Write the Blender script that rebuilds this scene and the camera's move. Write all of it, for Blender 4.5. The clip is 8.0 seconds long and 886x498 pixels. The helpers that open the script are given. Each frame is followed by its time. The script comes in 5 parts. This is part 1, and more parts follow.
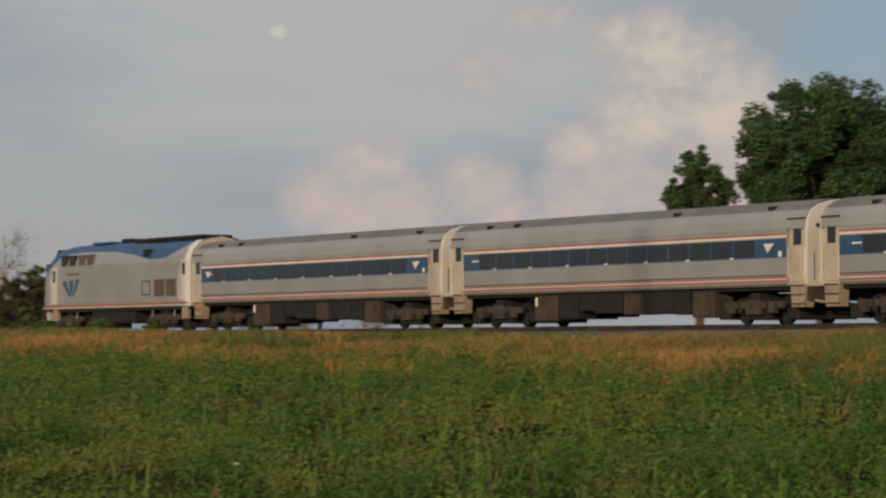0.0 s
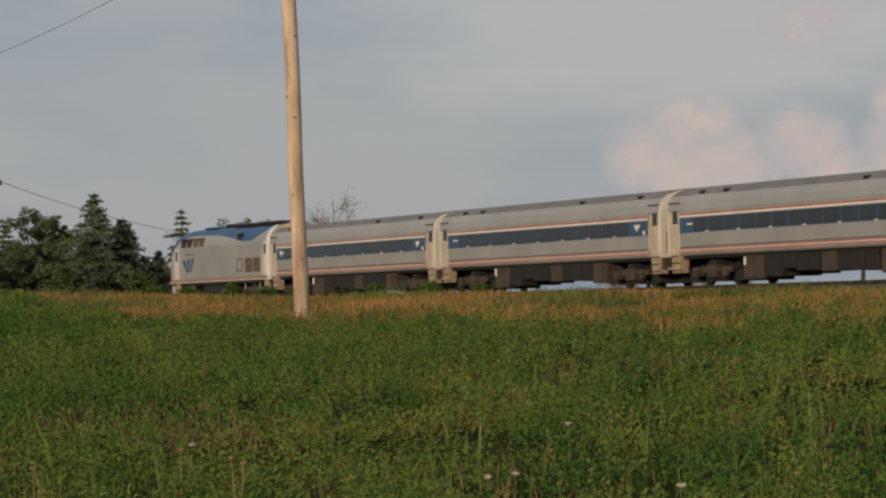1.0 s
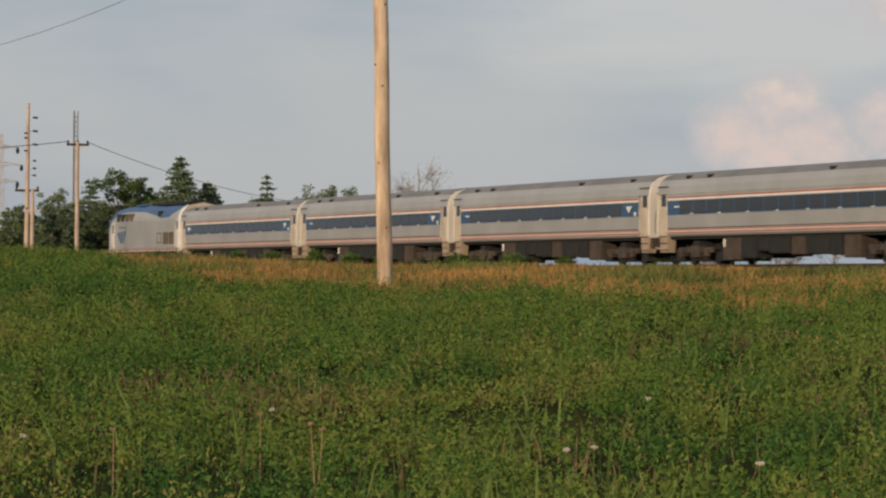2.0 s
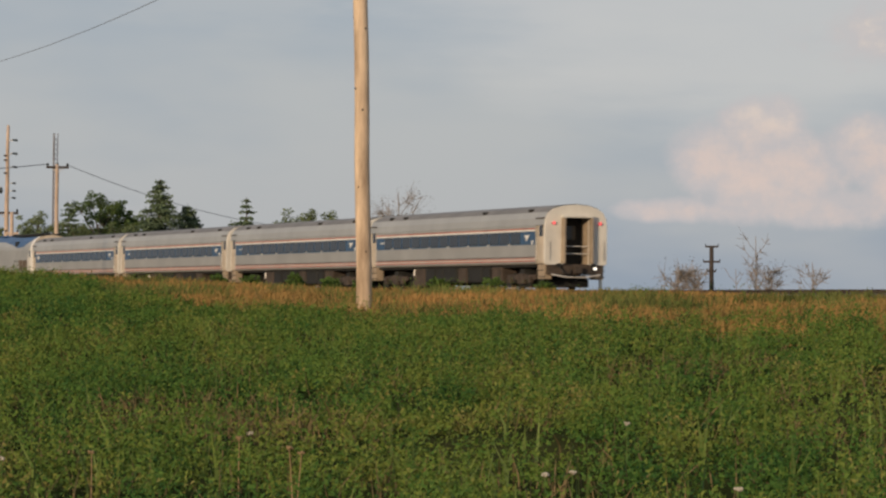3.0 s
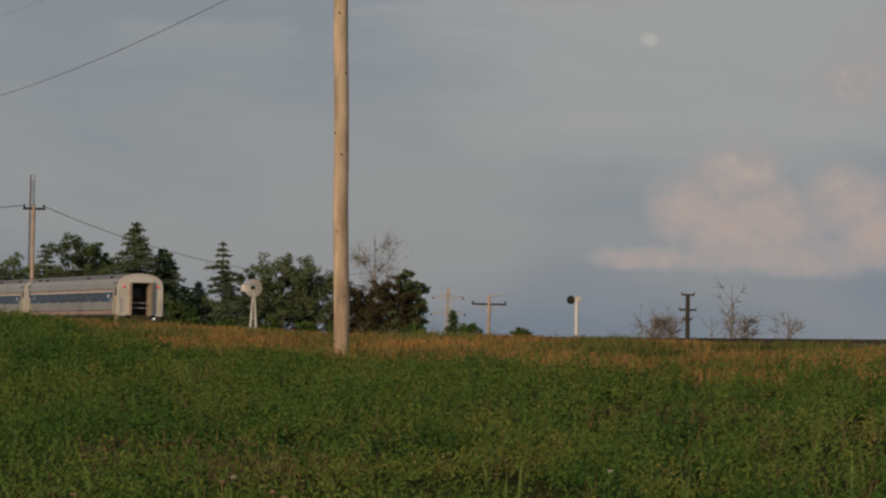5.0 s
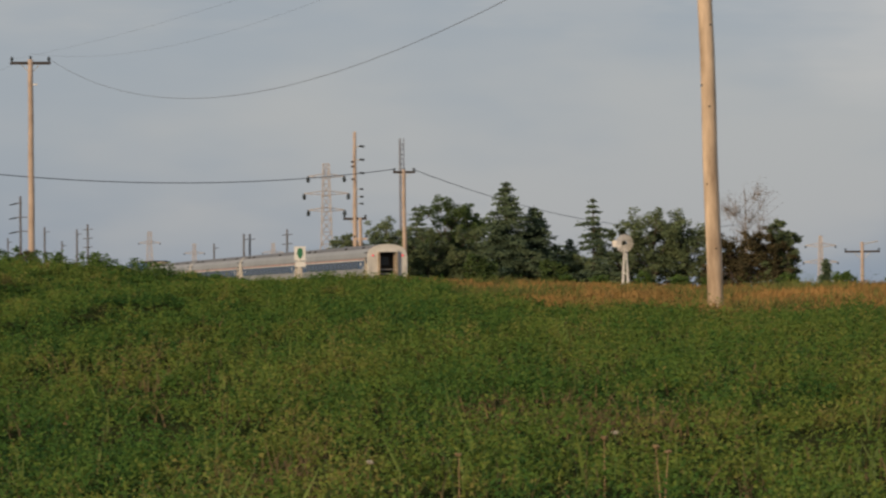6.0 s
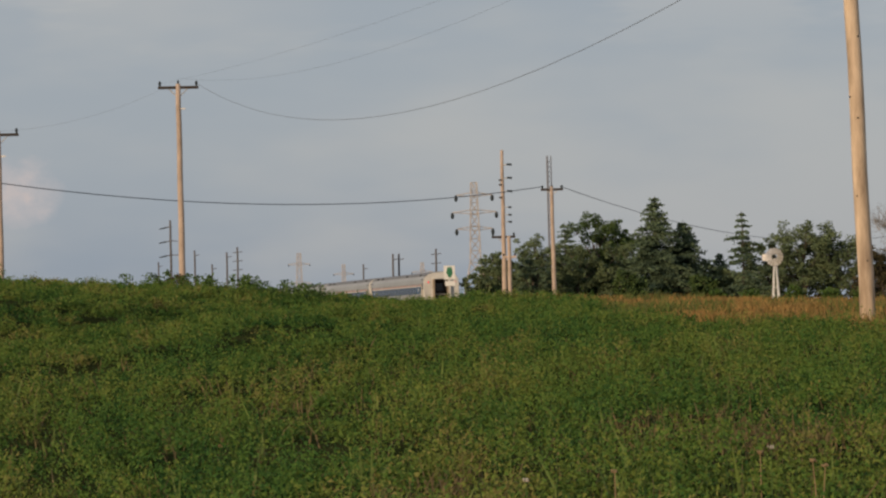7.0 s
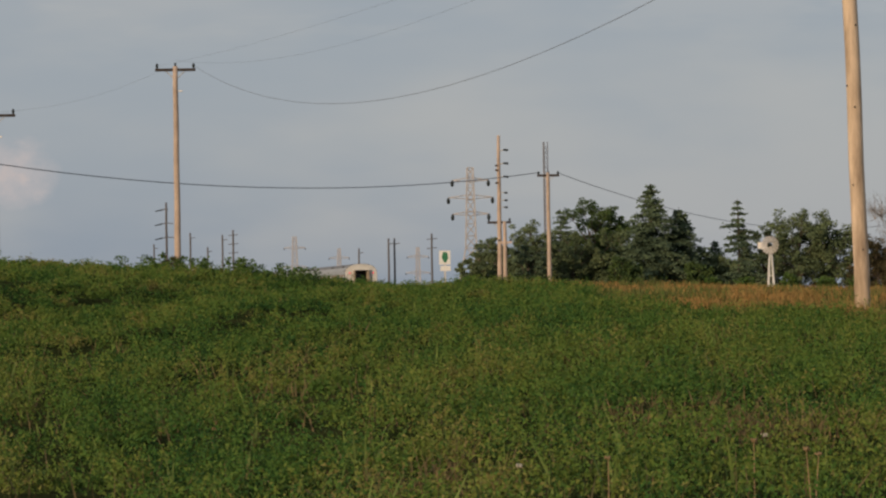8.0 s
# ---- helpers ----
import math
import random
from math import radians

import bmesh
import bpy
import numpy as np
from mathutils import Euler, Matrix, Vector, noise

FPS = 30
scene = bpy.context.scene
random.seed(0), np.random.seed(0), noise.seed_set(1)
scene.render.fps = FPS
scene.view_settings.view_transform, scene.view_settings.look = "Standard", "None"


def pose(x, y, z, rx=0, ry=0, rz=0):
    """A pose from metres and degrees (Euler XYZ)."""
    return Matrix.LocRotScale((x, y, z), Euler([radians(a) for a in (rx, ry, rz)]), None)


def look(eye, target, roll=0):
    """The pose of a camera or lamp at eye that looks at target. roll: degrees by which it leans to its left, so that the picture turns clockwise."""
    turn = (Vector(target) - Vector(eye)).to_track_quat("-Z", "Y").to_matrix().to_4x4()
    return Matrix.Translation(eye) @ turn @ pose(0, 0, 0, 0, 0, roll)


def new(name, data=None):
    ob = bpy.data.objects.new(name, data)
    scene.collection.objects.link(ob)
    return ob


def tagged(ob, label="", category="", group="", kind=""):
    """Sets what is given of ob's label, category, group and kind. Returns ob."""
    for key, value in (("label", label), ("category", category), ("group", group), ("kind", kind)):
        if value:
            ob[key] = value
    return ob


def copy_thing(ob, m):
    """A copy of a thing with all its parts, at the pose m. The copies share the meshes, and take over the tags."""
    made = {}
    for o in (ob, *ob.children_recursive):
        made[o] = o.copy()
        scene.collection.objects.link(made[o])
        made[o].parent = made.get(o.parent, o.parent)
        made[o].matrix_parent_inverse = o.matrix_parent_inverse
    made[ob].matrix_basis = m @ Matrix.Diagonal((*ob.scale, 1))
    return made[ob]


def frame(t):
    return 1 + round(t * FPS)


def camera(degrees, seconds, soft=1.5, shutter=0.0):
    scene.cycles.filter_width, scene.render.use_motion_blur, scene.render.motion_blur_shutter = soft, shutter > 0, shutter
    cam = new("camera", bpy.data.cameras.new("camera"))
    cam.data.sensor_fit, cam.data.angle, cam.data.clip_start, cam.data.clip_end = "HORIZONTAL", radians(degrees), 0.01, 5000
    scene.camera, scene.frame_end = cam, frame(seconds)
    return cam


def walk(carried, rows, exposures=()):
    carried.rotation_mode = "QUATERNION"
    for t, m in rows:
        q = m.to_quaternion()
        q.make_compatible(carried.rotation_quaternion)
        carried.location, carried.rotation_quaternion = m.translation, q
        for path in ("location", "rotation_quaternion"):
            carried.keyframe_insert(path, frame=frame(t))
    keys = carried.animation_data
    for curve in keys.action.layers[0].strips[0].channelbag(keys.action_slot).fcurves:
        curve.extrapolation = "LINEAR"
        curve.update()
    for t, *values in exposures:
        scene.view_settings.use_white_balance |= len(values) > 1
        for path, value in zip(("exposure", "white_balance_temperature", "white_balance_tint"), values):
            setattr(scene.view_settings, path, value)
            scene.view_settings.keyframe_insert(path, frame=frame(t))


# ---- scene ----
EYE_Z = 1.6
# seconds, heading (degrees, right of +y), tilt, lean, sideways sway of the hand
PATH = [(0.0, 7.878, 1.756, 0.201, 0.0), (0.15, 6.53, 1.62, -0.10, 0.0), (0.3, 5.392, 1.49, -0.362, 0.0), (0.5, 4.126, 1.265, -0.45, 0.0),
        (0.6, 3.524, 1.235, -0.5, 0.0), (1.0, 2.346, 1.102, -1.0, 0.0), (1.25, 1.62, 0.84, -0.15, 0.0), (1.5, 1.041, 0.651, 0.55, 0.0),
        (1.7, 0.922, 0.58, 0.45, 0.0), (2.3, 0.98, 0.70, 0.6, 0.0), (2.8, 1.158, 0.878, 0.731, 0.0), (3.0, 1.267, 1.029, 0.735, 0.0), (3.2, 1.66, 1.56, 0.82, 0.0),
        (3.4, 2.294, 2.125, 0.87, 0.0), (3.5, 2.716, 2.203, 0.82, 0.0), (4.0, 3.51, 2.34, 1.182, -0.02), (4.2, 3.643, 2.163, 1.35, -0.02),
        (4.75, 2.42, 1.87, 1.3, -0.05), (5.3, 0.143, 1.614, 0.85, -0.07), (5.5, -1.529, 1.396, 0.1, -0.08), (6.0, -4.578, 1.006, -0.538, -0.09),
        (6.5, -6.886, 1.071, -1.5, -0.1), (7.0, -7.086, 1.353, -1.45, -0.11), (7.5, -6.962, 1.121, -1.14, -0.11), (8.0, -7.017, 1.097, -0.9, -0.11)]
LENS = 14.89
cam = camera(LENS, 8.0, soft=2.3, shutter=0.15)


def heading(t, yaw, tilt, lean, sway):
    a, e = radians(yaw), radians(tilt)
    eye = Vector((sway, 0.0, EYE_Z))
    return look(eye, eye + Vector((math.sin(a) * math.cos(e), math.cos(a) * math.cos(e), math.sin(e))) * 50, lean)


walk(cam, [(row[0], heading(*row)) for row in PATH],
     exposures=[(0.0, -0.2), (0.5, -0.2), (1.0, -0.16), (1.5, 0.15), (2.8, 0.15), (3.0, 0.12), (3.5, -0.38), (4.0, -0.65), (4.2, -0.66), (5.3, -0.5), (5.5, -0.42), (6.0, -0.02), (6.5, 0.05), (7.0, -0.02), (8.0, -0.07)])

# ---- plan ----
PHI = radians(-19.02)                     # heading of the track
ALONG = Vector((math.sin(PHI), math.cos(PHI), 0))
ACROSS = Vector((math.cos(PHI), -math.sin(PHI), 0))
TRACK_Q = 61.45                           # from the camera to the track's middle
RAIL_Z = 2.60
SPEED, START = 36.07, 164.76


def spot(az, r, z=0.0):
    a = radians(az)
    return Vector((r * math.sin(a), r * math.cos(a), z))


def track_point(u, side=0.0, z=0.0):
    """u metres along the track, side metres towards the camera."""
    p = ACROSS * (TRACK_Q - side) + ALONG * u
    return Vector((p.x, p.y, z))


def smooth(x, a, b):
    t = np.clip((np.asarray(x, dtype=float) - a) / (b - a), 0, 1)
    return t * t * (3 - 2 * t)


def height(x, y):
    x, y = np.asarray(x, dtype=float), np.asarray(y, dtype=float)
    q = ACROSS.x * x + ACROSS.y * y
    base = np.interp(q, [-200, -40, 0, 24.4, 50, 57, 66, 75], [-1.5, -1.0, 0.0, 1.25, 1.86, 1.98, 1.98, 1.9])
    swell = np.interp(-x, [0, 4, 7, 9.5, 11, 12.5, 14.5, 18, 22, 34, 60, 90], [0.04, 0.4, 0.64, 0.83, 1.02, 1.24, 1.08, 1.12, 2.12, 3.85, 1.6, 0.6])
    swell = swell * smooth(y, 18, 78) * (1 - 0.085 * smooth(y, 92, 118) - 0.55 * smooth(y, 115, 190)) * (1 - smooth(q, 36, 56))
    swell = swell + 0.36 * smooth(-x, -22, 2) * smooth(q, 25, 44) * (1 - smooth(q, 53, 57.5))
    lumps = 0.05 * np.sin(x * 0.9 + y * 0.31) * np.sin(y * 0.47 - x * 0.2) + 0.04 * np.sin(x * 0.37 - y * 0.83)
    dip = 0.45 * np.exp(-((x + 12.6) / 1.8) ** 2 - ((y - 53) / 5.0) ** 2) + 0.25 * np.exp(-((x + 1.95) / 0.6) ** 2 - ((y - 16.9) / 1.0) ** 2)
    return base + swell - dip + lumps * (1 - smooth(q, 54, 57))


def ground_z(p):
    return float(height(p.x, p.y))


def on_ground(az, r, sink=0.05):
    p = spot(az, r)
    p.z = ground_z(p) - sink
    return p


# ---- world and sun ----
SUN_AZ, SUN_EL = -148.0, 11.0


def build_world():
    world = bpy.data.worlds.new("evening_sky")
    scene.world = world
    world.use_nodes = True
    nt = world.node_tree
    nt.nodes.clear()
    L = nt.links.new

    def node(kind, **kw):
        n = nt.nodes.new(kind)
        for key, value in kw.items():
            n.inputs[key].default_value = value
        return n

    def calc(op, a, b=None, c=None, clamp=False):
        n = nt.nodes.new("ShaderNodeMath")
        n.operation, n.use_clamp = op, clamp
        for k, v in enumerate((a, b, c)):
            if v is None:
                continue
            if isinstance(v, (int, float)):
                n.inputs[k].default_value = v
            else:
                L(v, n.inputs[k])
        return n.outputs[0]

    def blend(f, a, b):
        n = nt.nodes.new("ShaderNodeMix")
        n.data_type = "RGBA"
        for k, v in ((0, f), (6, a), (7, b)):
            if isinstance(v, (int, float)):
                n.inputs[k].default_value = v
            elif isinstance(v, tuple):
                n.inputs[k].default_value = (*v, 1)
            else:
                L(v, n.inputs[k])
        return n.outputs[2]

    def ramp(v, lo, hi):
        n = nt.nodes.new("ShaderNodeMapRange")
        n.interpolation_type = "SMOOTHSTEP"
        L(v, n.inputs["Value"])
        n.inputs["From Min"].default_value, n.inputs["From Max"].default_value = lo, hi
        return n.outputs["Result"]

    sky = nt.nodes.new("ShaderNodeTexSky")
    sky.sky_type, sky.sun_disc = "NISHITA", False
    sky.sun_elevation, sky.sun_rotation = radians(SUN_EL), radians(SUN_AZ)
    sky.air_density, sky.dust_density, sky.ozone_density = 1.0, 1.5, 1.5
    tint = nt.nodes.new("ShaderNodeVectorMath")
    tint.operation = "SCALE"
    tint.inputs["Scale"].default_value = 0.075
    L(sky.outputs[0], tint.inputs[0])

    coord = nt.nodes.new("ShaderNodeTexCoord")
    sep = nt.nodes.new("ShaderNodeSeparateXYZ")
    L(coord.outputs["Generated"], sep.inputs[0])
    deg = 180 / math.pi
    az = calc("MULTIPLY", calc("ARCTAN2", sep.outputs[0], sep.outputs[1]), deg)
    el = calc("MULTIPLY", calc("ARCSINE", sep.outputs[2]), deg)
    plane = nt.nodes.new("ShaderNodeCombineXYZ")
    L(az, plane.inputs[0])
    L(el, plane.inputs[1])

    def fbm(scale, detail, rough, stretch=1.0, shift=0.0):
        m = nt.nodes.new("ShaderNodeMapping")
        m.inputs["Scale"].default_value = (1 / stretch, 1, 1)
        m.inputs["Location"].default_value = (shift, shift * 0.7, shift)
        L(plane.outputs[0], m.inputs[0])
        n = node("ShaderNodeTexNoise", Scale=scale, Detail=detail, Roughness=rough)
        L(m.outputs[0], n.inputs["Vector"])
        return n.outputs["Fac"]

    puff = fbm(1.15, 7, 0.58, 1.15, 3.1)
    fine = fbm(2.6, 5, 0.6, 1.1, 8.0)
    veil = fbm(0.33, 4, 0.5, 3.0, 1.0)
    streak = fbm(1.1, 4, 0.55, 4.5, 5.0)

    # heaps of cumulus: middle and half sizes in degrees of heading and height
    HEAPS = [(6.6, 3.15, 0.8, 0.55), (5.75, 2.65, 0.75, 0.6), (6.9, 2.4, 1.4, 0.75), (8.4, 2.75, 0.9, 0.6), (9.0, 2.2, 0.8, 0.55), (5.0, 1.72, 1.0, 0.24, 0.85), (7.5, 1.8, 2.1, 0.4, 0.8),
             (10.1, 3.45, 0.6, 0.5), (10.0, 2.5, 0.8, 0.9, 0.8), (11.35, 3.9, 1.1, 0.8), (11.6, 5.0, 1.5, 0.9, 0.85), (12.6, 4.0, 1.1, 1.4, 0.9), (10.9, 2.9, 1.3, 0.9, 0.85), (12.5, 2.7, 1.9, 1.2), (13.6, 3.2, 1.3, 1.4),
             (-14.2, 2.5, 0.9, 0.7, 0.5), (4.0, 6.35, 1.9, 0.5, 0.7), (9.2, 5.5, 2.2, 0.8, 0.15), (8.6, 4.7, 2.2, 0.9, 0.2)]
    heap = None
    for a, e, wa, we, *peak in HEAPS:
        dx = calc("DIVIDE", calc("SUBTRACT", az, a), wa)
        dy = calc("DIVIDE", calc("SUBTRACT", el, e), we)
        d2 = calc("ADD", calc("MULTIPLY", dx, dx), calc("MULTIPLY", dy, dy))
        m = calc("SUBTRACT", peak[0] if peak else 1.0, d2)
        heap = m if heap is None else calc("SMOOTH_MAX", heap, m, 0.3)
    body = calc("ADD", heap, calc("MULTIPLY", calc("SUBTRACT", puff, 0.5), 1.7))
    body = calc("ADD", body, calc("MULTIPLY", calc("SUBTRACT", fine, 0.5), 0.8))
    cover = ramp(body, -0.40, 0.5)
    bright = ramp(calc("ADD", body, calc("MULTIPLY", calc("SUBTRACT", fine, 0.5), 1.2)), 0.1, 1.5)

    # thin high cloud over the whole sky, bluer towards the horizon
    low = ramp(el, 0.2, 3.2)
    high = ramp(el, 3.5, 7.5)
    grey = blend(low, (0.290, 0.345, 0.425), (0.365, 0.405, 0.460))
    grey = blend(calc("MULTIPLY", ramp(veil, 0.42, 0.66), 0.8), grey, (0.47, 0.475, 0.485))
    grey = blend(calc("MULTIPLY", calc("MULTIPLY", ramp(streak, 0.5, 0.68), high), 0.7), grey, (0.56, 0.54, 0.52))
    vx = calc("DIVIDE", calc("SUBTRACT", az, 6.0), 6.0)
    vy = calc("DIVIDE", calc("SUBTRACT", el, 5.3), 2.3)
    thin = calc("SUBTRACT", 1.0, calc("ADD", calc("MULTIPLY", vx, vx), calc("MULTIPLY", vy, vy)))
    thin = calc("ADD", thin, calc("MULTIPLY", calc("SUBTRACT", streak, 0.5), 1.6))
    grey = blend(calc("MULTIPLY", ramp(thin, -0.3, 0.9), 0.75), grey, (0.56, 0.55, 0.55))
    base = blend(0.86, tint.outputs[0], grey)
    # a clear gap of blue
    gx = calc("DIVIDE", calc("SUBTRACT", az, 14.9), 1.5)
    gy = calc("DIVIDE", calc("SUBTRACT", el, 5.2), 1.3)
    gap = ramp(calc("ADD", calc("SUBTRACT", 1.0, calc("ADD", calc("MULTIPLY", gx, gx), calc("MULTIPLY", gy, gy))), calc("MULTIPLY", calc("SUBTRACT", puff, 0.5), 1.5)), -0.2, 0.9)
    base = blend(calc("MULTIPLY", gap, 0.75), base, (0.305, 0.425, 0.515))
    lit = blend(ramp(el, 2.6, 4.2), (0.66, 0.525, 0.465), (0.76, 0.64, 0.52))
    white = blend(bright, (0.50, 0.465, 0.465), lit)
    base = blend(calc("MULTIPLY", cover, 0.85), base, white)
    # the moon behind thin cloud
    mx = calc("DIVIDE", calc("SUBTRACT", az, 5.07), 0.17)
    my = calc("DIVIDE", calc("SUBTRACT", el, 5.40), 0.12)
    disc = ramp(calc("ADD", calc("SUBTRACT", 1.0, calc("ADD", calc("MULTIPLY", mx, mx), calc("MULTIPLY", my, my))), calc("MULTIPLY", calc("SUBTRACT", fine, 0.5), 2.5)), -0.4, 0.9)
    base = blend(calc("MULTIPLY", disc, 0.6), base, (0.70, 0.66, 0.60))
    back = node("ShaderNodeBackground", Strength=1.0)
    L(base, back.inputs["Color"])
    out = nt.nodes.new("ShaderNodeOutputWorld")
    L(back.outputs[0], out.inputs[0])


build_world()
sun_data = bpy.data.lights.new("sun", "SUN")
sun_data.energy, sun_data.angle, sun_data.color = 2.8, radians(1.5), (1.0, 0.76, 0.50)
sun = new("sun", sun_data)
sun.matrix_world = look(spot(SUN_AZ, 100, 100 * math.tan(radians(SUN_EL))), (0, 0, 0))


# ---- materials ----
def mat(name, base, rough=0.7, metal=0.0, var=0.25, scale=3.0, bump=0.2, fine=40.0, second=None, per="", spec=0.5, perw=0.8, stretch=1.0, finew=0.5):
    """A surface with variation at two scales; second: a colour to drift to; per: 'object' or 'island' for piece-to-piece change."""
    m = bpy.data.materials.new(name)
    m.use_nodes = True
    nt = m.node_tree
    L = nt.links.new
    bsdf = nt.nodes["Principled BSDF"]
    coord = nt.nodes.new("ShaderNodeTexCoord")
    big, small = nt.nodes.new("ShaderNodeTexNoise"), nt.nodes.new("ShaderNodeTexNoise")
    for n, s, d in ((big, scale, 4), (small, fine, 3)):
        n.inputs["Scale"].default_value, n.inputs["Detail"].default_value = s, d
        if stretch == 1.0:
            L(coord.outputs["Object"], n.inputs["Vector"])
        else:
            long = nt.nodes.new("ShaderNodeMapping")
            long.inputs["Scale"].default_value = (1, 1, 1 / stretch)
            L(coord.outputs["Object"], long.inputs[0])
            L(long.outputs[0], n.inputs["Vector"])
    dark = tuple(c * (1 - var) for c in base)
    light = tuple(min(1, c * (1 + var)) for c in (second or base))
    mix = nt.nodes.new("ShaderNodeMix")
    mix.data_type = "RGBA"
    mix.inputs[6].default_value, mix.inputs[7].default_value = (*dark, 1), (*light, 1)
    add = nt.nodes.new("ShaderNodeMath")
    add.operation = "MULTIPLY_ADD"
    L(small.outputs["Fac"], add.inputs[0])
    add.inputs[1].default_value = finew
    spread = nt.nodes.new("ShaderNodeMapRange")
    spread.inputs["From Min"].default_value, spread.inputs["From Max"].default_value = 0.3, 0.7
    spread.inputs["To Min"].default_value, spread.inputs["To Max"].default_value = -finew / 2, 1 - finew / 2
    L(big.outputs["Fac"], spread.inputs["Value"])
    L(spread.outputs[0], add.inputs[2])
    fac = add.outputs[0]
    if per:
        if per == "object":
            rnd = nt.nodes.new("ShaderNodeObjectInfo").outputs["Random"]
        else:
            rnd = nt.nodes.new("ShaderNodeNewGeometry").outputs["Random Per Island"]
        mean = nt.nodes.new("ShaderNodeMath")
        mean.operation = "MULTIPLY_ADD"
        L(rnd, mean.inputs[0])
        mean.inputs[1].default_value = perw
        half = nt.nodes.new("ShaderNodeMath")
        half.operation = "MULTIPLY_ADD"
        L(fac, half.inputs[0])
        half.inputs[1].default_value, half.inputs[2].default_value = 1.15 - 0.56 * perw, -0.3 * perw
        L(half.outputs[0], mean.inputs[2])
        fac = mean.outputs[0]
    mix.clamp_factor = True
    L(fac, mix.inputs[0])
    L(mix.outputs[2], bsdf.inputs["Base Color"])
    bsdf.inputs["Roughness"].default_value, bsdf.inputs["Metallic"].default_value = rough, metal
    bsdf.inputs["Specular IOR Level"].default_value = spec
    if bump:
        b = nt.nodes.new("ShaderNodeBump")
        b.inputs["Strength"].default_value, b.inputs["Distance"].default_value = bump, 0.02
        L(small.outputs["Fac"], b.inputs["Height"])
        L(b.outputs[0], bsdf.inputs["Normal"])
    return m


def glow(name, colour, strength):
    m = mat(name, colour, 0.4, var=0.05, bump=0)
    b = m.node_tree.nodes["Principled BSDF"]
    b.inputs["Emission Color"].default_value, b.inputs["Emission Strength"].default_value = (*colour, 1), strength
    return m


def crop_leaf():
    """Leaves from deep blue-green to olive, with a few browned tips, in drifts a few metres across."""
    m = mat("crop_leaf", (0.05, 0.09, 0.03), 0.8, var=0.4, scale=0.45, fine=1.7, bump=0, finew=1.0, per="island", perw=0.24, spec=0.12)
    nt = m.node_tree
    mix = [n for n in nt.nodes if n.bl_idname == "ShaderNodeMix"][0]
    ramp = nt.nodes.new("ShaderNodeValToRGB")
    e = ramp.color_ramp.elements
    e[0].position, e[0].color = 0.10, (0.026, 0.075, 0.018, 1)
    e[1].position, e[1].color = 1.0, (0.185, 0.170, 0.055, 1)
    for at, c in ((0.40, (0.058, 0.122, 0.024, 1)), (0.64, (0.102, 0.155, 0.030, 1)), (0.86, (0.145, 0.175, 0.038, 1))):
        k = e.new(at)
        k.color = c
    nt.links.new(mix.inputs[0].links[0].from_socket, ramp.inputs[0])
    nt.links.new(ramp.outputs[0], nt.nodes["Principled BSDF"].inputs["Base Color"])
    nt.nodes.remove(mix)
    return m


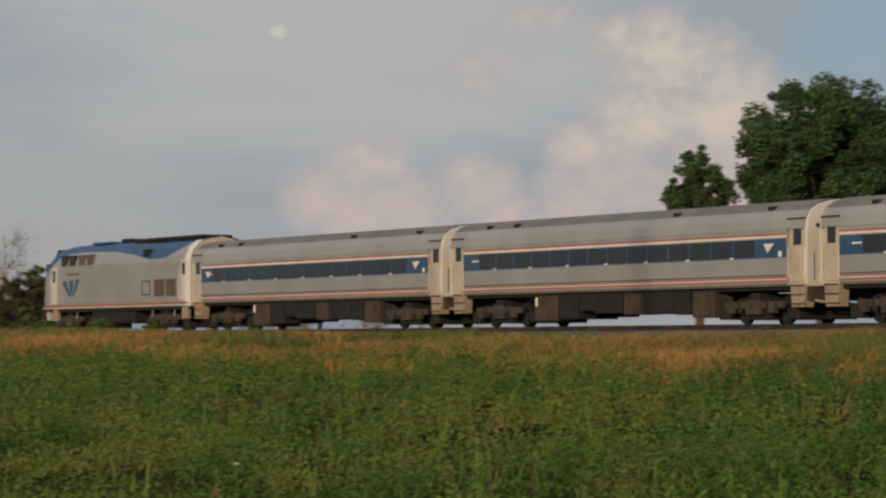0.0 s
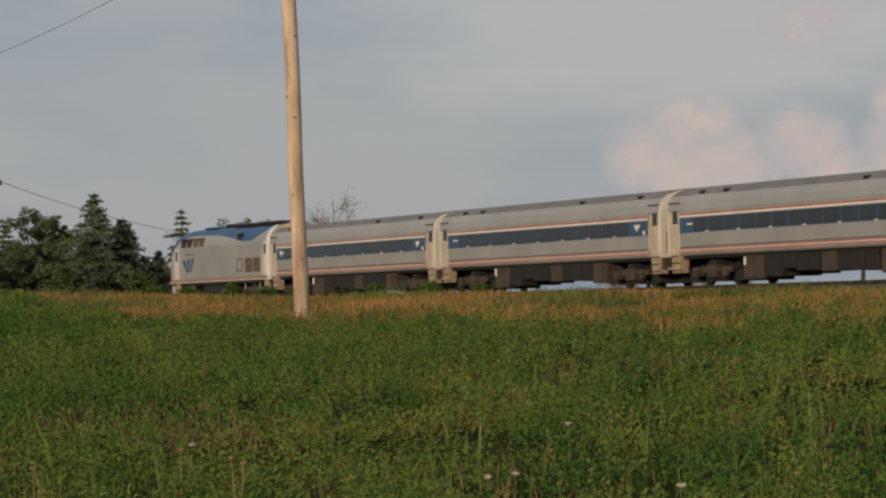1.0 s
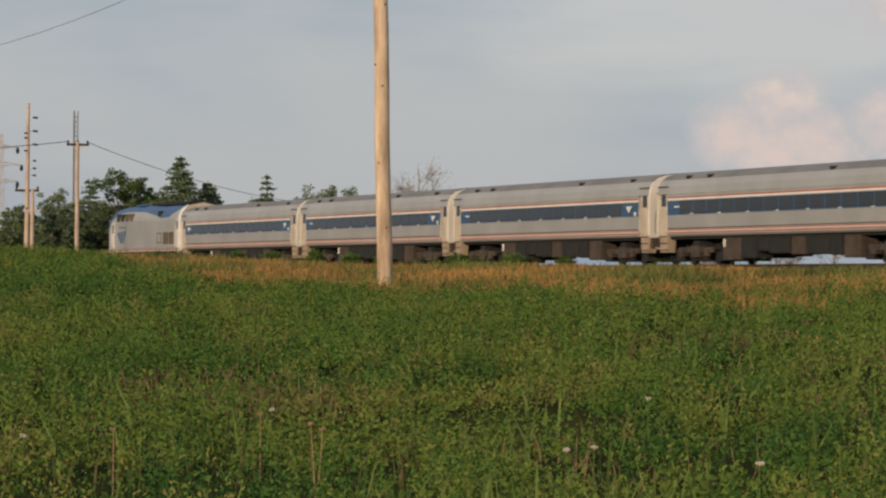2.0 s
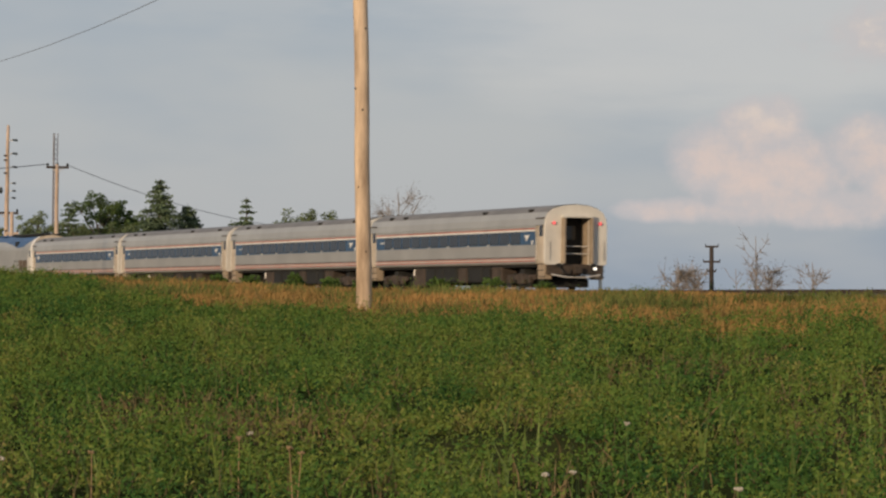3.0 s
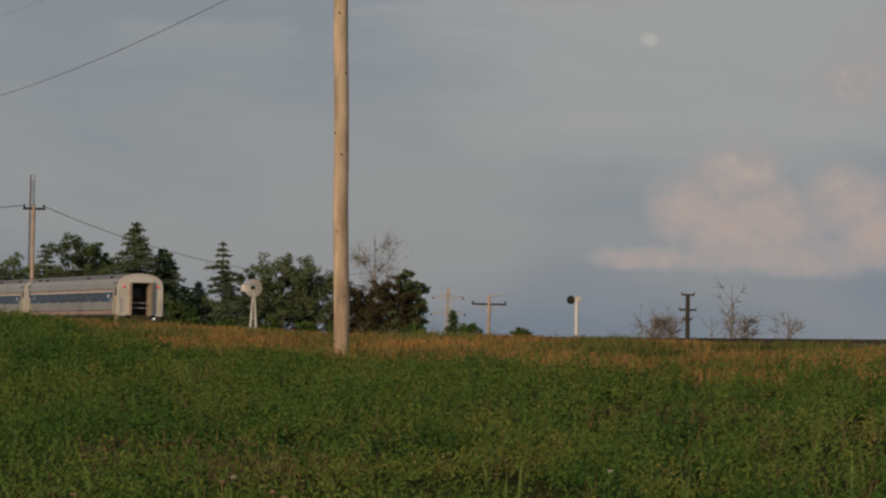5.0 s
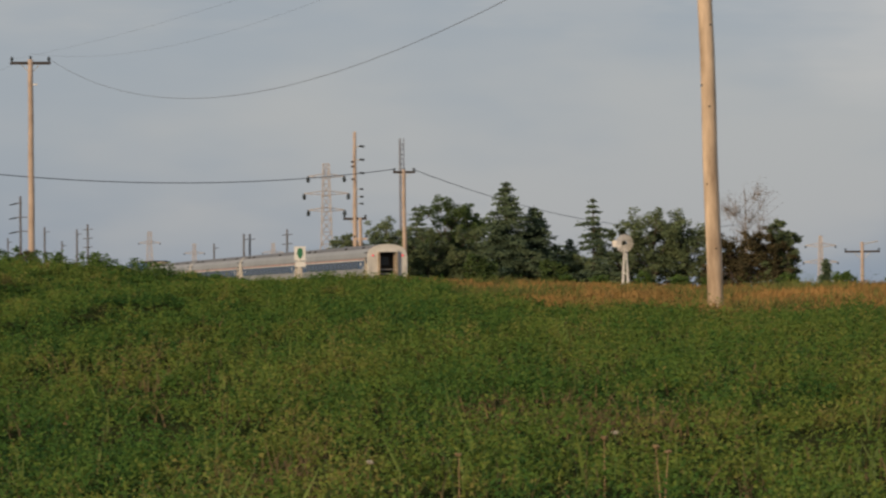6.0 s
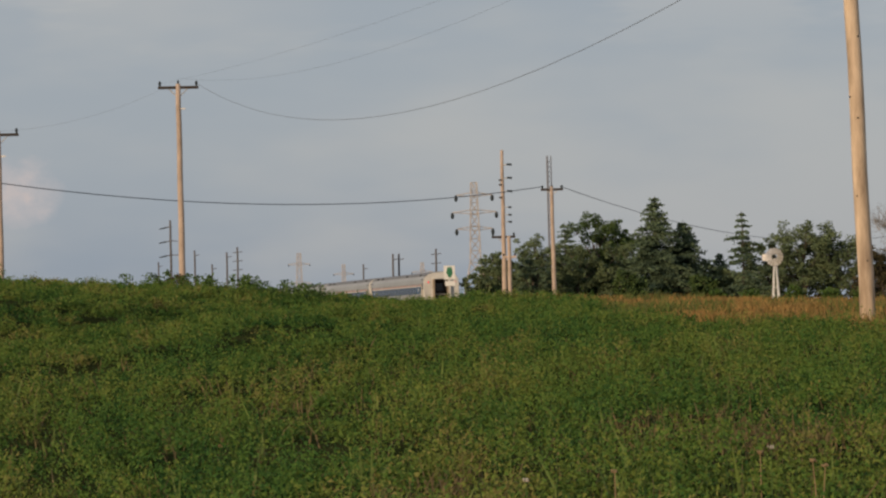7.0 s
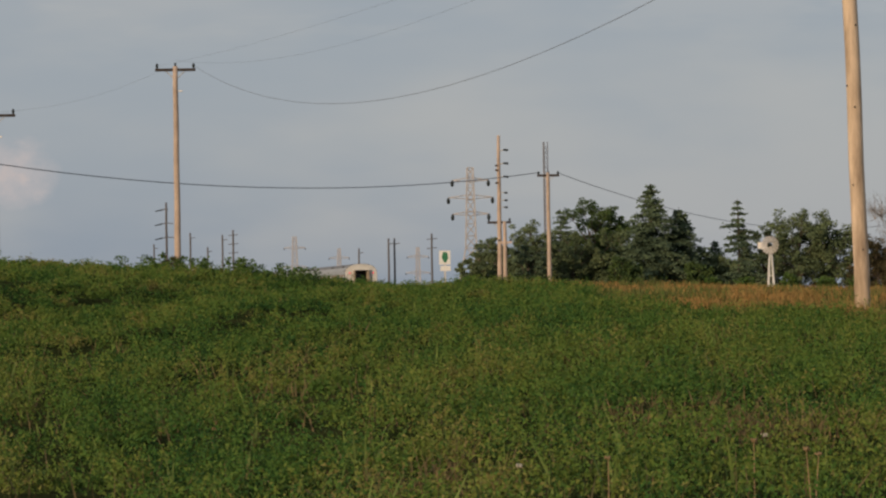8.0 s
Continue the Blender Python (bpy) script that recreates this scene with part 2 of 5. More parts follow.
M = {
    "soil": mat("field_soil", (0.020, 0.034, 0.010), 0.95, var=0.4, scale=0.5, fine=9, second=(0.042, 0.044, 0.016), bump=0.6, spec=0.0),
    "crop": crop_leaf(),
    "weed": mat("tall_weed_leaf", (0.05, 0.10, 0.02), 0.65, var=0.4, scale=0.3, fine=2, second=(0.09, 0.15, 0.03), bump=0, per="island", spec=0.25),
    "dry_stem": mat("dry_stem", (0.085, 0.085, 0.032), 0.85, var=0.35, scale=0.4, fine=3, second=(0.145, 0.105, 0.055), bump=0, per="island", spec=0.15),
    "blade": mat("grass_blade", (0.065, 0.11, 0.022), 0.6, var=0.3, scale=0.5, fine=3, second=(0.11, 0.15, 0.035), bump=0, per="island", spec=0.2),
    "dry": mat("dry_grass", (0.155, 0.128, 0.045), 0.8, var=0.2, scale=0.25, fine=0.9, second=(0.335, 0.190, 0.066), bump=0, per="island", perw=0.15, spec=0.15),
    "green_tuft": mat("green_verge_grass", (0.090, 0.102, 0.028), 0.8, var=0.25, scale=0.2, fine=0.9, second=(0.13, 0.145, 0.042), bump=0, per="island", perw=0.3, spec=0.15),
    "stalk": mat("dry_stalk", (0.30, 0.20, 0.10), 0.8, var=0.3, fine=20, bump=0.1),
    "umbel": mat("flower_head", (0.42, 0.37, 0.30), 0.8, var=0.2, scale=20, fine=90, bump=0.2),
    "pole": mat("weathered_pole_wood", (0.40, 0.285, 0.195), 0.85, var=0.24, scale=4, fine=26, second=(0.60, 0.455, 0.325), bump=0.6, stretch=5),
    "far_pole": mat("far_pole_wood", (0.42, 0.31, 0.24), 0.85, var=0.2, scale=0.6, fine=8, second=(0.50, 0.38, 0.30), bump=0.2),
    "dark_wood": mat("creosoted_wood", (0.045, 0.034, 0.028), 0.85, var=0.35, scale=1.5, fine=12, bump=0.4),
    "galv": mat("galvanised_steel", (0.55, 0.52, 0.49), 0.55, 0.3, var=0.2, fine=10, bump=0.05),
    "insulator": mat("dark_glazed_porcelain", (0.02, 0.025, 0.022), 0.3, var=0.2, bump=0),
    "wire": mat("weathered_wire", (0.15, 0.15, 0.155), 0.6, 0.4, var=0.2, bump=0),
    "steel": mat("brushed_stainless", (0.485, 0.465, 0.43), 0.42, 0.55, var=0.10, scale=0.5, fine=5, bump=0.05),
    "roof_steel": mat("dark_roof_steel", (0.22, 0.205, 0.195), 0.6, 0.3, var=0.18, scale=0.5, fine=4, bump=0.1),
    "end_paint": mat("cream_end_paint", (0.61, 0.58, 0.53), 0.6, var=0.10, scale=1.2, fine=12, bump=0.05),
    "door_paint": mat("dull_beige_door_paint", (0.50, 0.425, 0.34), 0.6, var=0.15, scale=1.5, fine=12, bump=0.05),
    "blue": mat("blue_band_paint", (0.030, 0.080, 0.165), 0.4, var=0.15, scale=0.6, fine=6, bump=0.02),
    "roof_blue": mat("blue_roof_paint", (0.026, 0.085, 0.21), 0.45, var=0.2, scale=0.6, fine=6, bump=0.03),
    "red": mat("red_stripe_paint", (0.42, 0.105, 0.06), 0.5, var=0.15, scale=1, fine=8, bump=0),
    "white": mat("white_paint", (0.75, 0.72, 0.68), 0.5, var=0.1, scale=2, fine=16, bump=0.05),
    "glass": mat("tinted_glass", (0.016, 0.016, 0.015), 0.16, var=0.2, scale=0.4, fine=2, bump=0, spec=0.6),
    "rust": mat("rusty_running_gear", (0.058, 0.042, 0.032), 0.85, var=0.45, scale=1.5, fine=12, bump=0.4),
    "black": mat("grimy_black_metal", (0.013, 0.013, 0.012), 0.8, var=0.4, scale=2, fine=14, bump=0.3),
    "grille": mat("brown_grille", (0.14, 0.105, 0.075), 0.7, 0.2, var=0.25, scale=2, fine=14, bump=0.3),
    "tread": mat("step_well_tan", (0.33, 0.26, 0.19), 0.7, var=0.2, scale=2, fine=14, bump=0.2),
    "rubber": mat("black_rubber", (0.02, 0.02, 0.02), 0.8, var=0.2, bump=0.1),
    "lamp_red": glow("red_marker_lens", (0.85, 0.12, 0.13), 0.55),
    "lamp_white": glow("white_lamp_lens", (0.95, 0.92, 0.85), 1.2),
    "ballast": mat("ballast_stone", (0.10, 0.085, 0.075), 0.95, var=0.45, scale=1.2, fine=14, second=(0.17, 0.15, 0.13), bump=0.8),
    "rail": mat("rail_steel", (0.075, 0.05, 0.038), 0.6, 0.5, var=0.3, scale=1, fine=9, bump=0.1),
    "tie": mat("weathered_tie", (0.06, 0.05, 0.042), 0.95, var=0.4, scale=1.5, fine=12, bump=0.4),
    "bark": mat("bark", (0.09, 0.07, 0.055), 0.95, var=0.35, scale=2, fine=14, bump=0.6),
    "dead": mat("dead_branch", (0.26, 0.22, 0.19), 0.9, var=0.3, scale=2, fine=14, bump=0.3),
    # needle and oak greens lightened to stand in for haze over the grove
    "needle": mat("spruce_needles", (0.076, 0.116, 0.072), 0.75, var=0.3, scale=0.25, fine=2, second=(0.120, 0.160, 0.088), bump=0, per="island", perw=0.5, spec=0.15),
    "leaf": mat("oak_leaves", (0.092, 0.132, 0.068), 0.7, var=0.3, scale=0.25, fine=2, second=(0.155, 0.190, 0.088), bump=0, per="island", perw=0.5, spec=0.15),
    "leaf_light": mat("maple_leaves", (0.042, 0.078, 0.028), 0.7, var=0.3, scale=0.3, fine=2, second=(0.085, 0.125, 0.034), bump=0, per="island", spec=0.2),
    "maple": mat("dense_maple_leaves", (0.032, 0.066, 0.027), 0.7, var=0.3, scale=0.3, fine=2, second=(0.060, 0.100, 0.036), bump=0, per="island", spec=0.2),
    "scrub": mat("brown_scrub", (0.055, 0.055, 0.025), 0.8, var=0.4, scale=0.3, fine=2, second=(0.11, 0.085, 0.045), bump=0, per="island", spec=0.15),
    "pale_steel": mat("pale_tower_steel", (0.52, 0.47, 0.45), 0.6, 0.2, var=0.15, fine=10, bump=0.05),
    # blue-grey puts haze into the far mast's colour
    "mast_steel": mat("hazed_mast_steel", (0.20, 0.20, 0.225), 0.7, 0.2, var=0.15, fine=10, bump=0.05),
    # pole wood greyed so its colour carries the distance haze
    "haze_wood": mat("hazed_pole_wood", (0.13, 0.12, 0.12), 0.9, var=0.2, bump=0.1),
    "sign_green": mat("sign_green", (0.02, 0.16, 0.07), 0.5, var=0.1, bump=0),
}


# ---- mesh helpers ----
def part(name, bm, material, parent=None, label="", smoothed=False):
    me = bpy.data.meshes.new(name)
    bm.to_mesh(me)
    bm.free()
    return finish(name, me, material, parent, label, smoothed)


def finish(name, me, material, parent=None, label="", smoothed=False):
    me.materials.append(M[material])
    if smoothed:
        me.polygons.foreach_set("use_smooth", np.ones(len(me.polygons), dtype=bool))
    ob = new(name, me)
    if parent is not None:
        ob.parent = parent
    if label:
        tagged(ob, label)
    return ob


def box(bm, x0, x1, y0, y1, z0, z1, bevel=0.0, m=None):
    r = bmesh.ops.create_cube(bm, size=1.0)
    vs = r["verts"]
    for v in vs:
        v.co = Vector(((x0 + x1) / 2 + v.co.x * (x1 - x0), (y0 + y1) / 2 + v.co.y * (y1 - y0), (z0 + z1) / 2 + v.co.z * (z1 - z0)))
    if bevel:
        es = list({e for v in vs for e in v.link_edges})
        out = bmesh.ops.bevel(bm, geom=es, offset=bevel, segments=2, affect="EDGES", profile=0.5)
        vs = list({v for f in out["faces"] for v in f.verts} | {v for v in vs if v.is_valid})
    if m is not None:
        bmesh.ops.transform(bm, matrix=m, verts=vs)
    return bm


def boxed(*a, **k):
    return box(bmesh.new(), *a, **k)


def tube(bm, points, radii, n=8, caps=True):
    """A tapered tube through points."""
    rings = []
    pts = [Vector(p) for p in points]
    for i, p in enumerate(pts):
        d = (pts[min(i + 1, len(pts) - 1)] - pts[max(i - 1, 0)]).normalized()
        side = d.cross(Vector((0, 0, 1)) if abs(d.z) < 0.9 else Vector((1, 0, 0))).normalized()
        up = side.cross(d)
        r = radii[i] if isinstance(radii, (list, tuple)) else radii
        rings.append([bm.verts.new(p + side * (r * math.cos(2 * math.pi * k / n)) + up * (r * math.sin(2 * math.pi * k / n))) for k in range(n)])
    for a, b in zip(rings, rings[1:]):
        for k in range(n):
            bm.faces.new((a[k], a[(k + 1) % n], b[(k + 1) % n], b[k]))
    if caps:
        bm.faces.new(rings[0][::-1])
        bm.faces.new(rings[-1])
    return bm


def tubed(points, radii, n=8):
    return tube(bmesh.new(), points, radii, n)


def loft(rings, closed=True, caps=True):
    """Skin over rings of equal length; closed: each ring is a loop."""
    bm = bmesh.new()
    vs = [[bm.verts.new(p) for p in ring] for ring in rings]
    n = len(vs[0])
    for a, b in zip(vs, vs[1:]):
        for k in range(n if closed else n - 1):
            bm.faces.new((a[k], b[k], b[(k + 1) % n], a[(k + 1) % n]))
    if caps and closed:
        bm.faces.new(vs[0])
        bm.faces.new(vs[-1][::-1])
    bmesh.ops.recalc_face_normals(bm, faces=bm.faces)
    return bm


def quads_mesh(name, corners):
    """A mesh from an array of shape (n, k, 3): n separate k-sided leaves."""
    n, k = corners.shape[:2]
    me = bpy.data.meshes.new(name)
    me.vertices.add(n * k)
    me.vertices.foreach_set("co", np.ascontiguousarray(corners, dtype=np.float32).reshape(-1))
    me.loops.add(n * k)
    me.loops.foreach_set("vertex_index", np.arange(n * k, dtype=np.int32))
    me.polygons.add(n)
    me.polygons.foreach_set("loop_start", np.arange(0, n * k, k, dtype=np.int32))
    me.update(calc_edges=True)
    return me


def leaves(rng, centres, length, width, up=0.3, spread=1.0):
    """Pointed four-sided leaves at centres, turned at random; up: how far they stand."""
    n = len(centres)
    a = rng.uniform(0, 2 * np.pi, n)
    d = np.stack([np.cos(a) * spread, np.sin(a) * spread, rng.normal(up, 0.45, n)], 1)
    d /= np.linalg.norm(d, axis=1)[:, None]
    r = rng.normal(size=(n, 3))
    s = np.cross(d, r)
    s /= np.linalg.norm(s, axis=1)[:, None] + 1e-9
    nrm = np.cross(d, s)
    L = (length * rng.uniform(0.6, 1.3, n))[:, None] if np.isscalar(length) else (length * rng.uniform(0.6, 1.3, n))[:, None]
    W = L * width
    return np.stack([centres, centres + d * L * 0.5 + s * W * 0.5, centres + d * L + nrm * L * 0.12, centres + d * L * 0.5 - s * W * 0.5], 1)


def root(name, location, label, category, group="", rz=0.0):
    ob = new(name)
    ob.matrix_basis = pose(location[0], location[1], location[2], 0, 0, rz)
    return tagged(ob, label, category, group)


# ---- ground, track ----
def build_ground():
    az = np.concatenate([np.arange(-180, -26, 6.0), np.arange(-26, 26.01, 0.5), np.arange(32, 180, 6.0)])
    rad = np.concatenate([[0.5, 3, 6], np.geomspace(9, 320, 150), np.geomspace(360, 4800, 16)])
    A, R = np.meshgrid(np.radians(az), rad, indexing="ij")
    X, Y = R * np.sin(A), R * np.cos(A)
    Z = height(X, Y)
    far = smooth(R, 260, 500)
    Z = Z * (1 - far) + (np.where(Z > 0, 2.0, Z)) * far - 2.0 * smooth(R, 900, 4800)
    n, k = X.shape
    verts = [(0.0, 0.0, float(height(0, 0)))] + [tuple(v) for v in np.stack([X, Y, Z], -1).reshape(-1, 3).tolist()]
    faces = []
    for i in range(n):
        j = (i + 1) % n
        faces.append((0, 1 + j * k, 1 + i * k))
        for m in range(k - 1):
            a, b, c, d = 1 + i * k + m, 1 + j * k + m, 1 + j * k + m + 1, 1 + i * k + m + 1
            faces.append((a, b, c, d))
    me = bpy.data.meshes.new("ground")
    me.from_pydata(verts, [], faces)
    me.update()
    return tagged(finish("ground", me, "soil", smoothed=True), "rolling farm field under green crop and dry verge", "ground", kind="structure")


def build_track():
    u0, u1 = -260.0, 1300.0
    rings = []
    for u in np.arange(u0, u1 + 1, 20.0):
        row = [track_point(u, s, z) for s, z in ((4.1, 2.05), (2.0, RAIL_Z - 0.2), (-2.0, RAIL_Z - 0.2), (-4.1, 2.05))]
        rings.append(row)
    tagged(part("ballast", loft(rings, closed=False), "ballast"), "grey-brown stone ballast bank under the track", "ballast", kind="structure")
    for side in (0.75, -0.75):
        prof = [(-0.07, -0.16), (0.07, -0.16), (0.07, -0.14), (0.012, -0.12), (0.012, -0.04), (0.036, -0.03), (0.036, 0.0),
                (-0.036, 0.0), (-0.036, -0.03), (-0.012, -0.04), (-0.012, -0.12), (-0.07, -0.14)]
        rings = [[track_point(u, side + y, RAIL_Z + z) for y, z in prof] for u in (u0, 0.0, 300.0, u1)]
        tagged(part("rail", loft(rings), "rail"), "rusty brown steel rail with a worn head", "rail", "rails of the track")
    c = []
    for u in np.arange(-60, 420, 0.6):
        p = [track_point(u + du, s, RAIL_Z + z) for z in (-0.155,) for du, s in ((-0.11, 1.3), (0.11, 1.3), (0.11, -1.3), (-0.11, -1.3))]
        c.append([tuple(v) for v in p])
        c.append([tuple(track_point(u + du, 1.3, RAIL_Z + z)) for du, z in ((-0.11, -0.155), (-0.11, -0.3), (0.11, -0.3), (0.11, -0.155))])
    tagged(finish("railway_ties", quads_mesh("railway_ties", np.array(c)), "tie"), "weathered wooden ties bedded in ballast", "ties", kind="stuff")


# ---- plants on the ground ----
# thin or bare spots in the crop: heading, distance, half width, half depth
# in some of them the dark soil stands in for a shaded hollow
BARE_AND_SHADED_SPOTS = ((-3.5, 33, 0.9, 2.2), (-7.6, 24.5, 0.65, 2.0), (-1.9, 28, 0.6, 1.5), (5.6, 40, 1.0, 2.5), (-13.7, 50, 0.7, 2.2), (-12.9, 57, 0.5, 1.8), (2.5, 22, 0.4, 1.2),
              (-7.3, 17.0, 0.35, 0.9), (-4.2, 29, 0.5, 1.2), (11.5, 25, 0.45, 1.4), (8.3, 31, 0.5, 1.6), (-9.6, 33, 0.6, 1.8), (3.4, 19.5, 0.25, 0.8), (13.6, 33, 0.6, 1.8))


def crop_edge(x, y):
    """How far across the field the crop reaches, measured from the camera towards the track."""
    az = np.degrees(np.arctan2(x, y))
    return 23.0 + 1.2 * np.sin(x * 0.35 + y * 0.21) + 9.0 * smooth(-az, 3.9, 5.4)


def build_crop():
    rng = np.random.default_rng(3)
    n = 16500
    r = rng.uniform(13.5, 128, n)
    az = np.radians(rng.uniform(-17.5, 18.5, n))
    close = np.arange(n) < 900                       # a thinner stand about the camera's feet
    r[close], az[close] = 13.5 * np.sqrt(rng.uniform(0.06, 1, 900)), np.radians(rng.uniform(-55, 55, 900))
    back = np.arange(n) >= n - 1500                  # the far stand behind the rise
    r[back], az[back] = rng.uniform(95, 165, 1500), np.radians(rng.uniform(-12, -3.5, 1500))
    x, y = r * np.sin(az), r * np.cos(az)
    q = ACROSS.x * x + ACROSS.y * y
    keep = q < crop_edge(x, y) + rng.normal(0, 0.7, n)
    thin = np.sin(x * 0.8 + 1.3 * np.sin(y * 0.5)) * np.sin(y * 0.55 + x * 0.25)
    keep &= rng.uniform(size=n) < np.clip(1.0 - 0.8 * (thin > 0.62), 0.1, 1)
    small = np.sin(x * 3.3 + 1.5 * np.sin(y * 1.1)) * np.sin(y * 1.4 + 1.2 * np.sin(x * 1.7))
    keep &= rng.uniform(size=n) < np.where(small > 0.55, 0.10, 1.0)
    for ba, br, size, long in BARE_AND_SHADED_SPOTS:
        c0 = spot(ba, br)
        keep &= ((x - c0.x) / size) ** 2 + ((y - c0.y) / long) ** 2 + rng.normal(0, 0.35, n) > 1
    x, y, r = x[keep], y[keep], r[keep]
    z = height(x, y)
    # low mounds and hollows, a metre or two across
    rise = np.sin(x * 4.1 + 1.6 * np.sin(y * 1.3)) * np.sin(y * 1.9 + 1.5 * np.sin(x * 1.6)) + 0.6 * np.sin(x * 0.55 + y * 0.37) * np.sin(y * 0.28 - x * 0.4)
    tall = (0.38 + 0.17 * rise) * rng.uniform(0.55, 1.35, len(x)) * (1 - 0.30 * smooth(r, 55, 75))
    tall = np.maximum(tall, 0.12)
    # each plant: several leaning shoots from one foot, leaves crowding along them to a narrow tip
    shoots, per = 7, 19
    k = np.repeat(np.arange(len(x)), shoots)
    foot = (0.045 + r[k] * 0.0009)
    sx, sy = x[k] + rng.normal(0, 1, len(k)) * foot, y[k] + rng.normal(0, 1, len(k)) * foot
    st = tall[k] * rng.uniform(0.55, 1.15, len(k))
    lx, ly = (sx - x[k]) * 0.9 + rng.normal(0, 0.12, len(k)) * st, (sy - y[k]) * 0.9 + rng.normal(0, 0.12, len(k)) * st
    m = np.repeat(np.arange(len(k)), per)
    up = rng.uniform(0.05, 1, len(m)) ** 0.8
    wide = (0.022 + r[k][m] * 0.00055) * (1.3 - 0.9 * up)
    c = np.stack([sx[m] + lx[m] * up + rng.normal(0, 1, len(m)) * wide, sy[m] + ly[m] * up + rng.normal(0, 1, len(m)) * wide, z[k][m] + st[m] * up], 1)
    size = (0.030 + r[k][m] * 0.00055) * (1.25 - 0.45 * up)
    q4 = leaves(rng, c, size, 0.85, up=0.75)[:, [0, 1, 2]]
    tagged(finish("crop_plants", quads_mesh("crop_plants", q4), "crop"), "low leafy green crop covering the field", "crop", kind="stuff")
    # grass blades that stand out above the crop
    m = 480
    r = rng.uniform(14, 70, m)
    az = np.radians(rng.uniform(-17, 18, m))
    near = np.arange(m) < 90
    r[near], az[near] = rng.uniform(14.5, 18, near.sum()), np.radians(rng.uniform(-3.5, 5, near.sum()))
    x, y = r * np.sin(az), r * np.cos(az)
    ok = ACROSS.x * x + ACROSS.y * y < 24
    x, y, r = x[ok], y[ok], r[ok]
    blades_mesh("grass_blades", rng, x, y, 0.42, 0.012 + r * 0.0001, "blade", "long yellow-green grass blades standing in the crop", 3)
    # dry brown stems and seed heads between the leaves, in loose drifts
    m = 4800
    r = rng.uniform(14, 62, m)
    az = np.radians(rng.uniform(-17, 18, m))
    x, y = r * np.sin(az), r * np.cos(az)
    drift = np.sin(x * 0.9 + 1.4 * np.sin(y * 0.33)) * np.sin(y * 0.41 + x * 0.5)
    ok = (ACROSS.x * x + ACROSS.y * y < 23.5) & (rng.uniform(size=m) < 0.5 + 0.35 * drift)
    x, y, r = x[ok], y[ok], r[ok]
    for ba, br, wide, deep in BARE_AND_SHADED_SPOTS[:4]:         # dead stems lie thick in the bare spots
        c0 = spot(ba, br)
        x = np.concatenate([x, c0.x + rng.normal(0, 0.6, 110) * wide])
        y = np.concatenate([y, c0.y + rng.normal(0, 0.6, 110) * deep])
    r = np.hypot(x, y)
    blades_mesh("dry_stems", rng, x, y, 0.29, 0.006 + r * 0.00014, "dry_stem", "thin dry brown stems scattered through the crop", 2, lean=0.6)


def blades_mesh(name, rng, x, y, tall, wide, material, label, per=6, lean=0.35):
    k = np.repeat(np.arange(len(x)), per)
    n = len(k)
    a = rng.uniform(0, 2 * np.pi, n)
    h = (tall[k] if not np.isscalar(tall) else tall) * rng.uniform(0.55, 1.25, n)
    w = (wide[k] if not np.isscalar(wide) else wide)
    bx, by = x[k] + rng.normal(0, 0.05, n), y[k] + rng.normal(0, 0.05, n)
    base = np.stack([bx, by, height(bx, by) - 0.03], 1)
    out = np.stack([np.cos(a), np.sin(a), np.zeros(n)], 1)
    b = rng.uniform(0, 2 * np.pi, n)
    s = np.stack([np.cos(b), np.sin(b), np.zeros(n)], 1) * w[:, None] if not np.isscalar(w) else np.stack([np.cos(b), np.sin(b), np.zeros(n)], 1) * w
    up = np.array([0, 0, 1.0])
    mid = base + up * (h * 0.55)[:, None] + out * (h * lean * 0.25)[:, None]
    tip = base + up * h[:, None] + out * (h * lean * rng.uniform(0.2, 1.3, n))[:, None]
    lower = np.stack([base - s, base + s, mid + s * 0.8, mid - s * 0.8], 1)
    upper = np.stack([mid - s * 0.8, mid + s * 0.8, tip + s * 0.1, tip - s * 0.1], 1)
    tagged(finish(name, quads_mesh(name, np.concatenate([lower, upper])), material), label, "grass", kind="stuff")


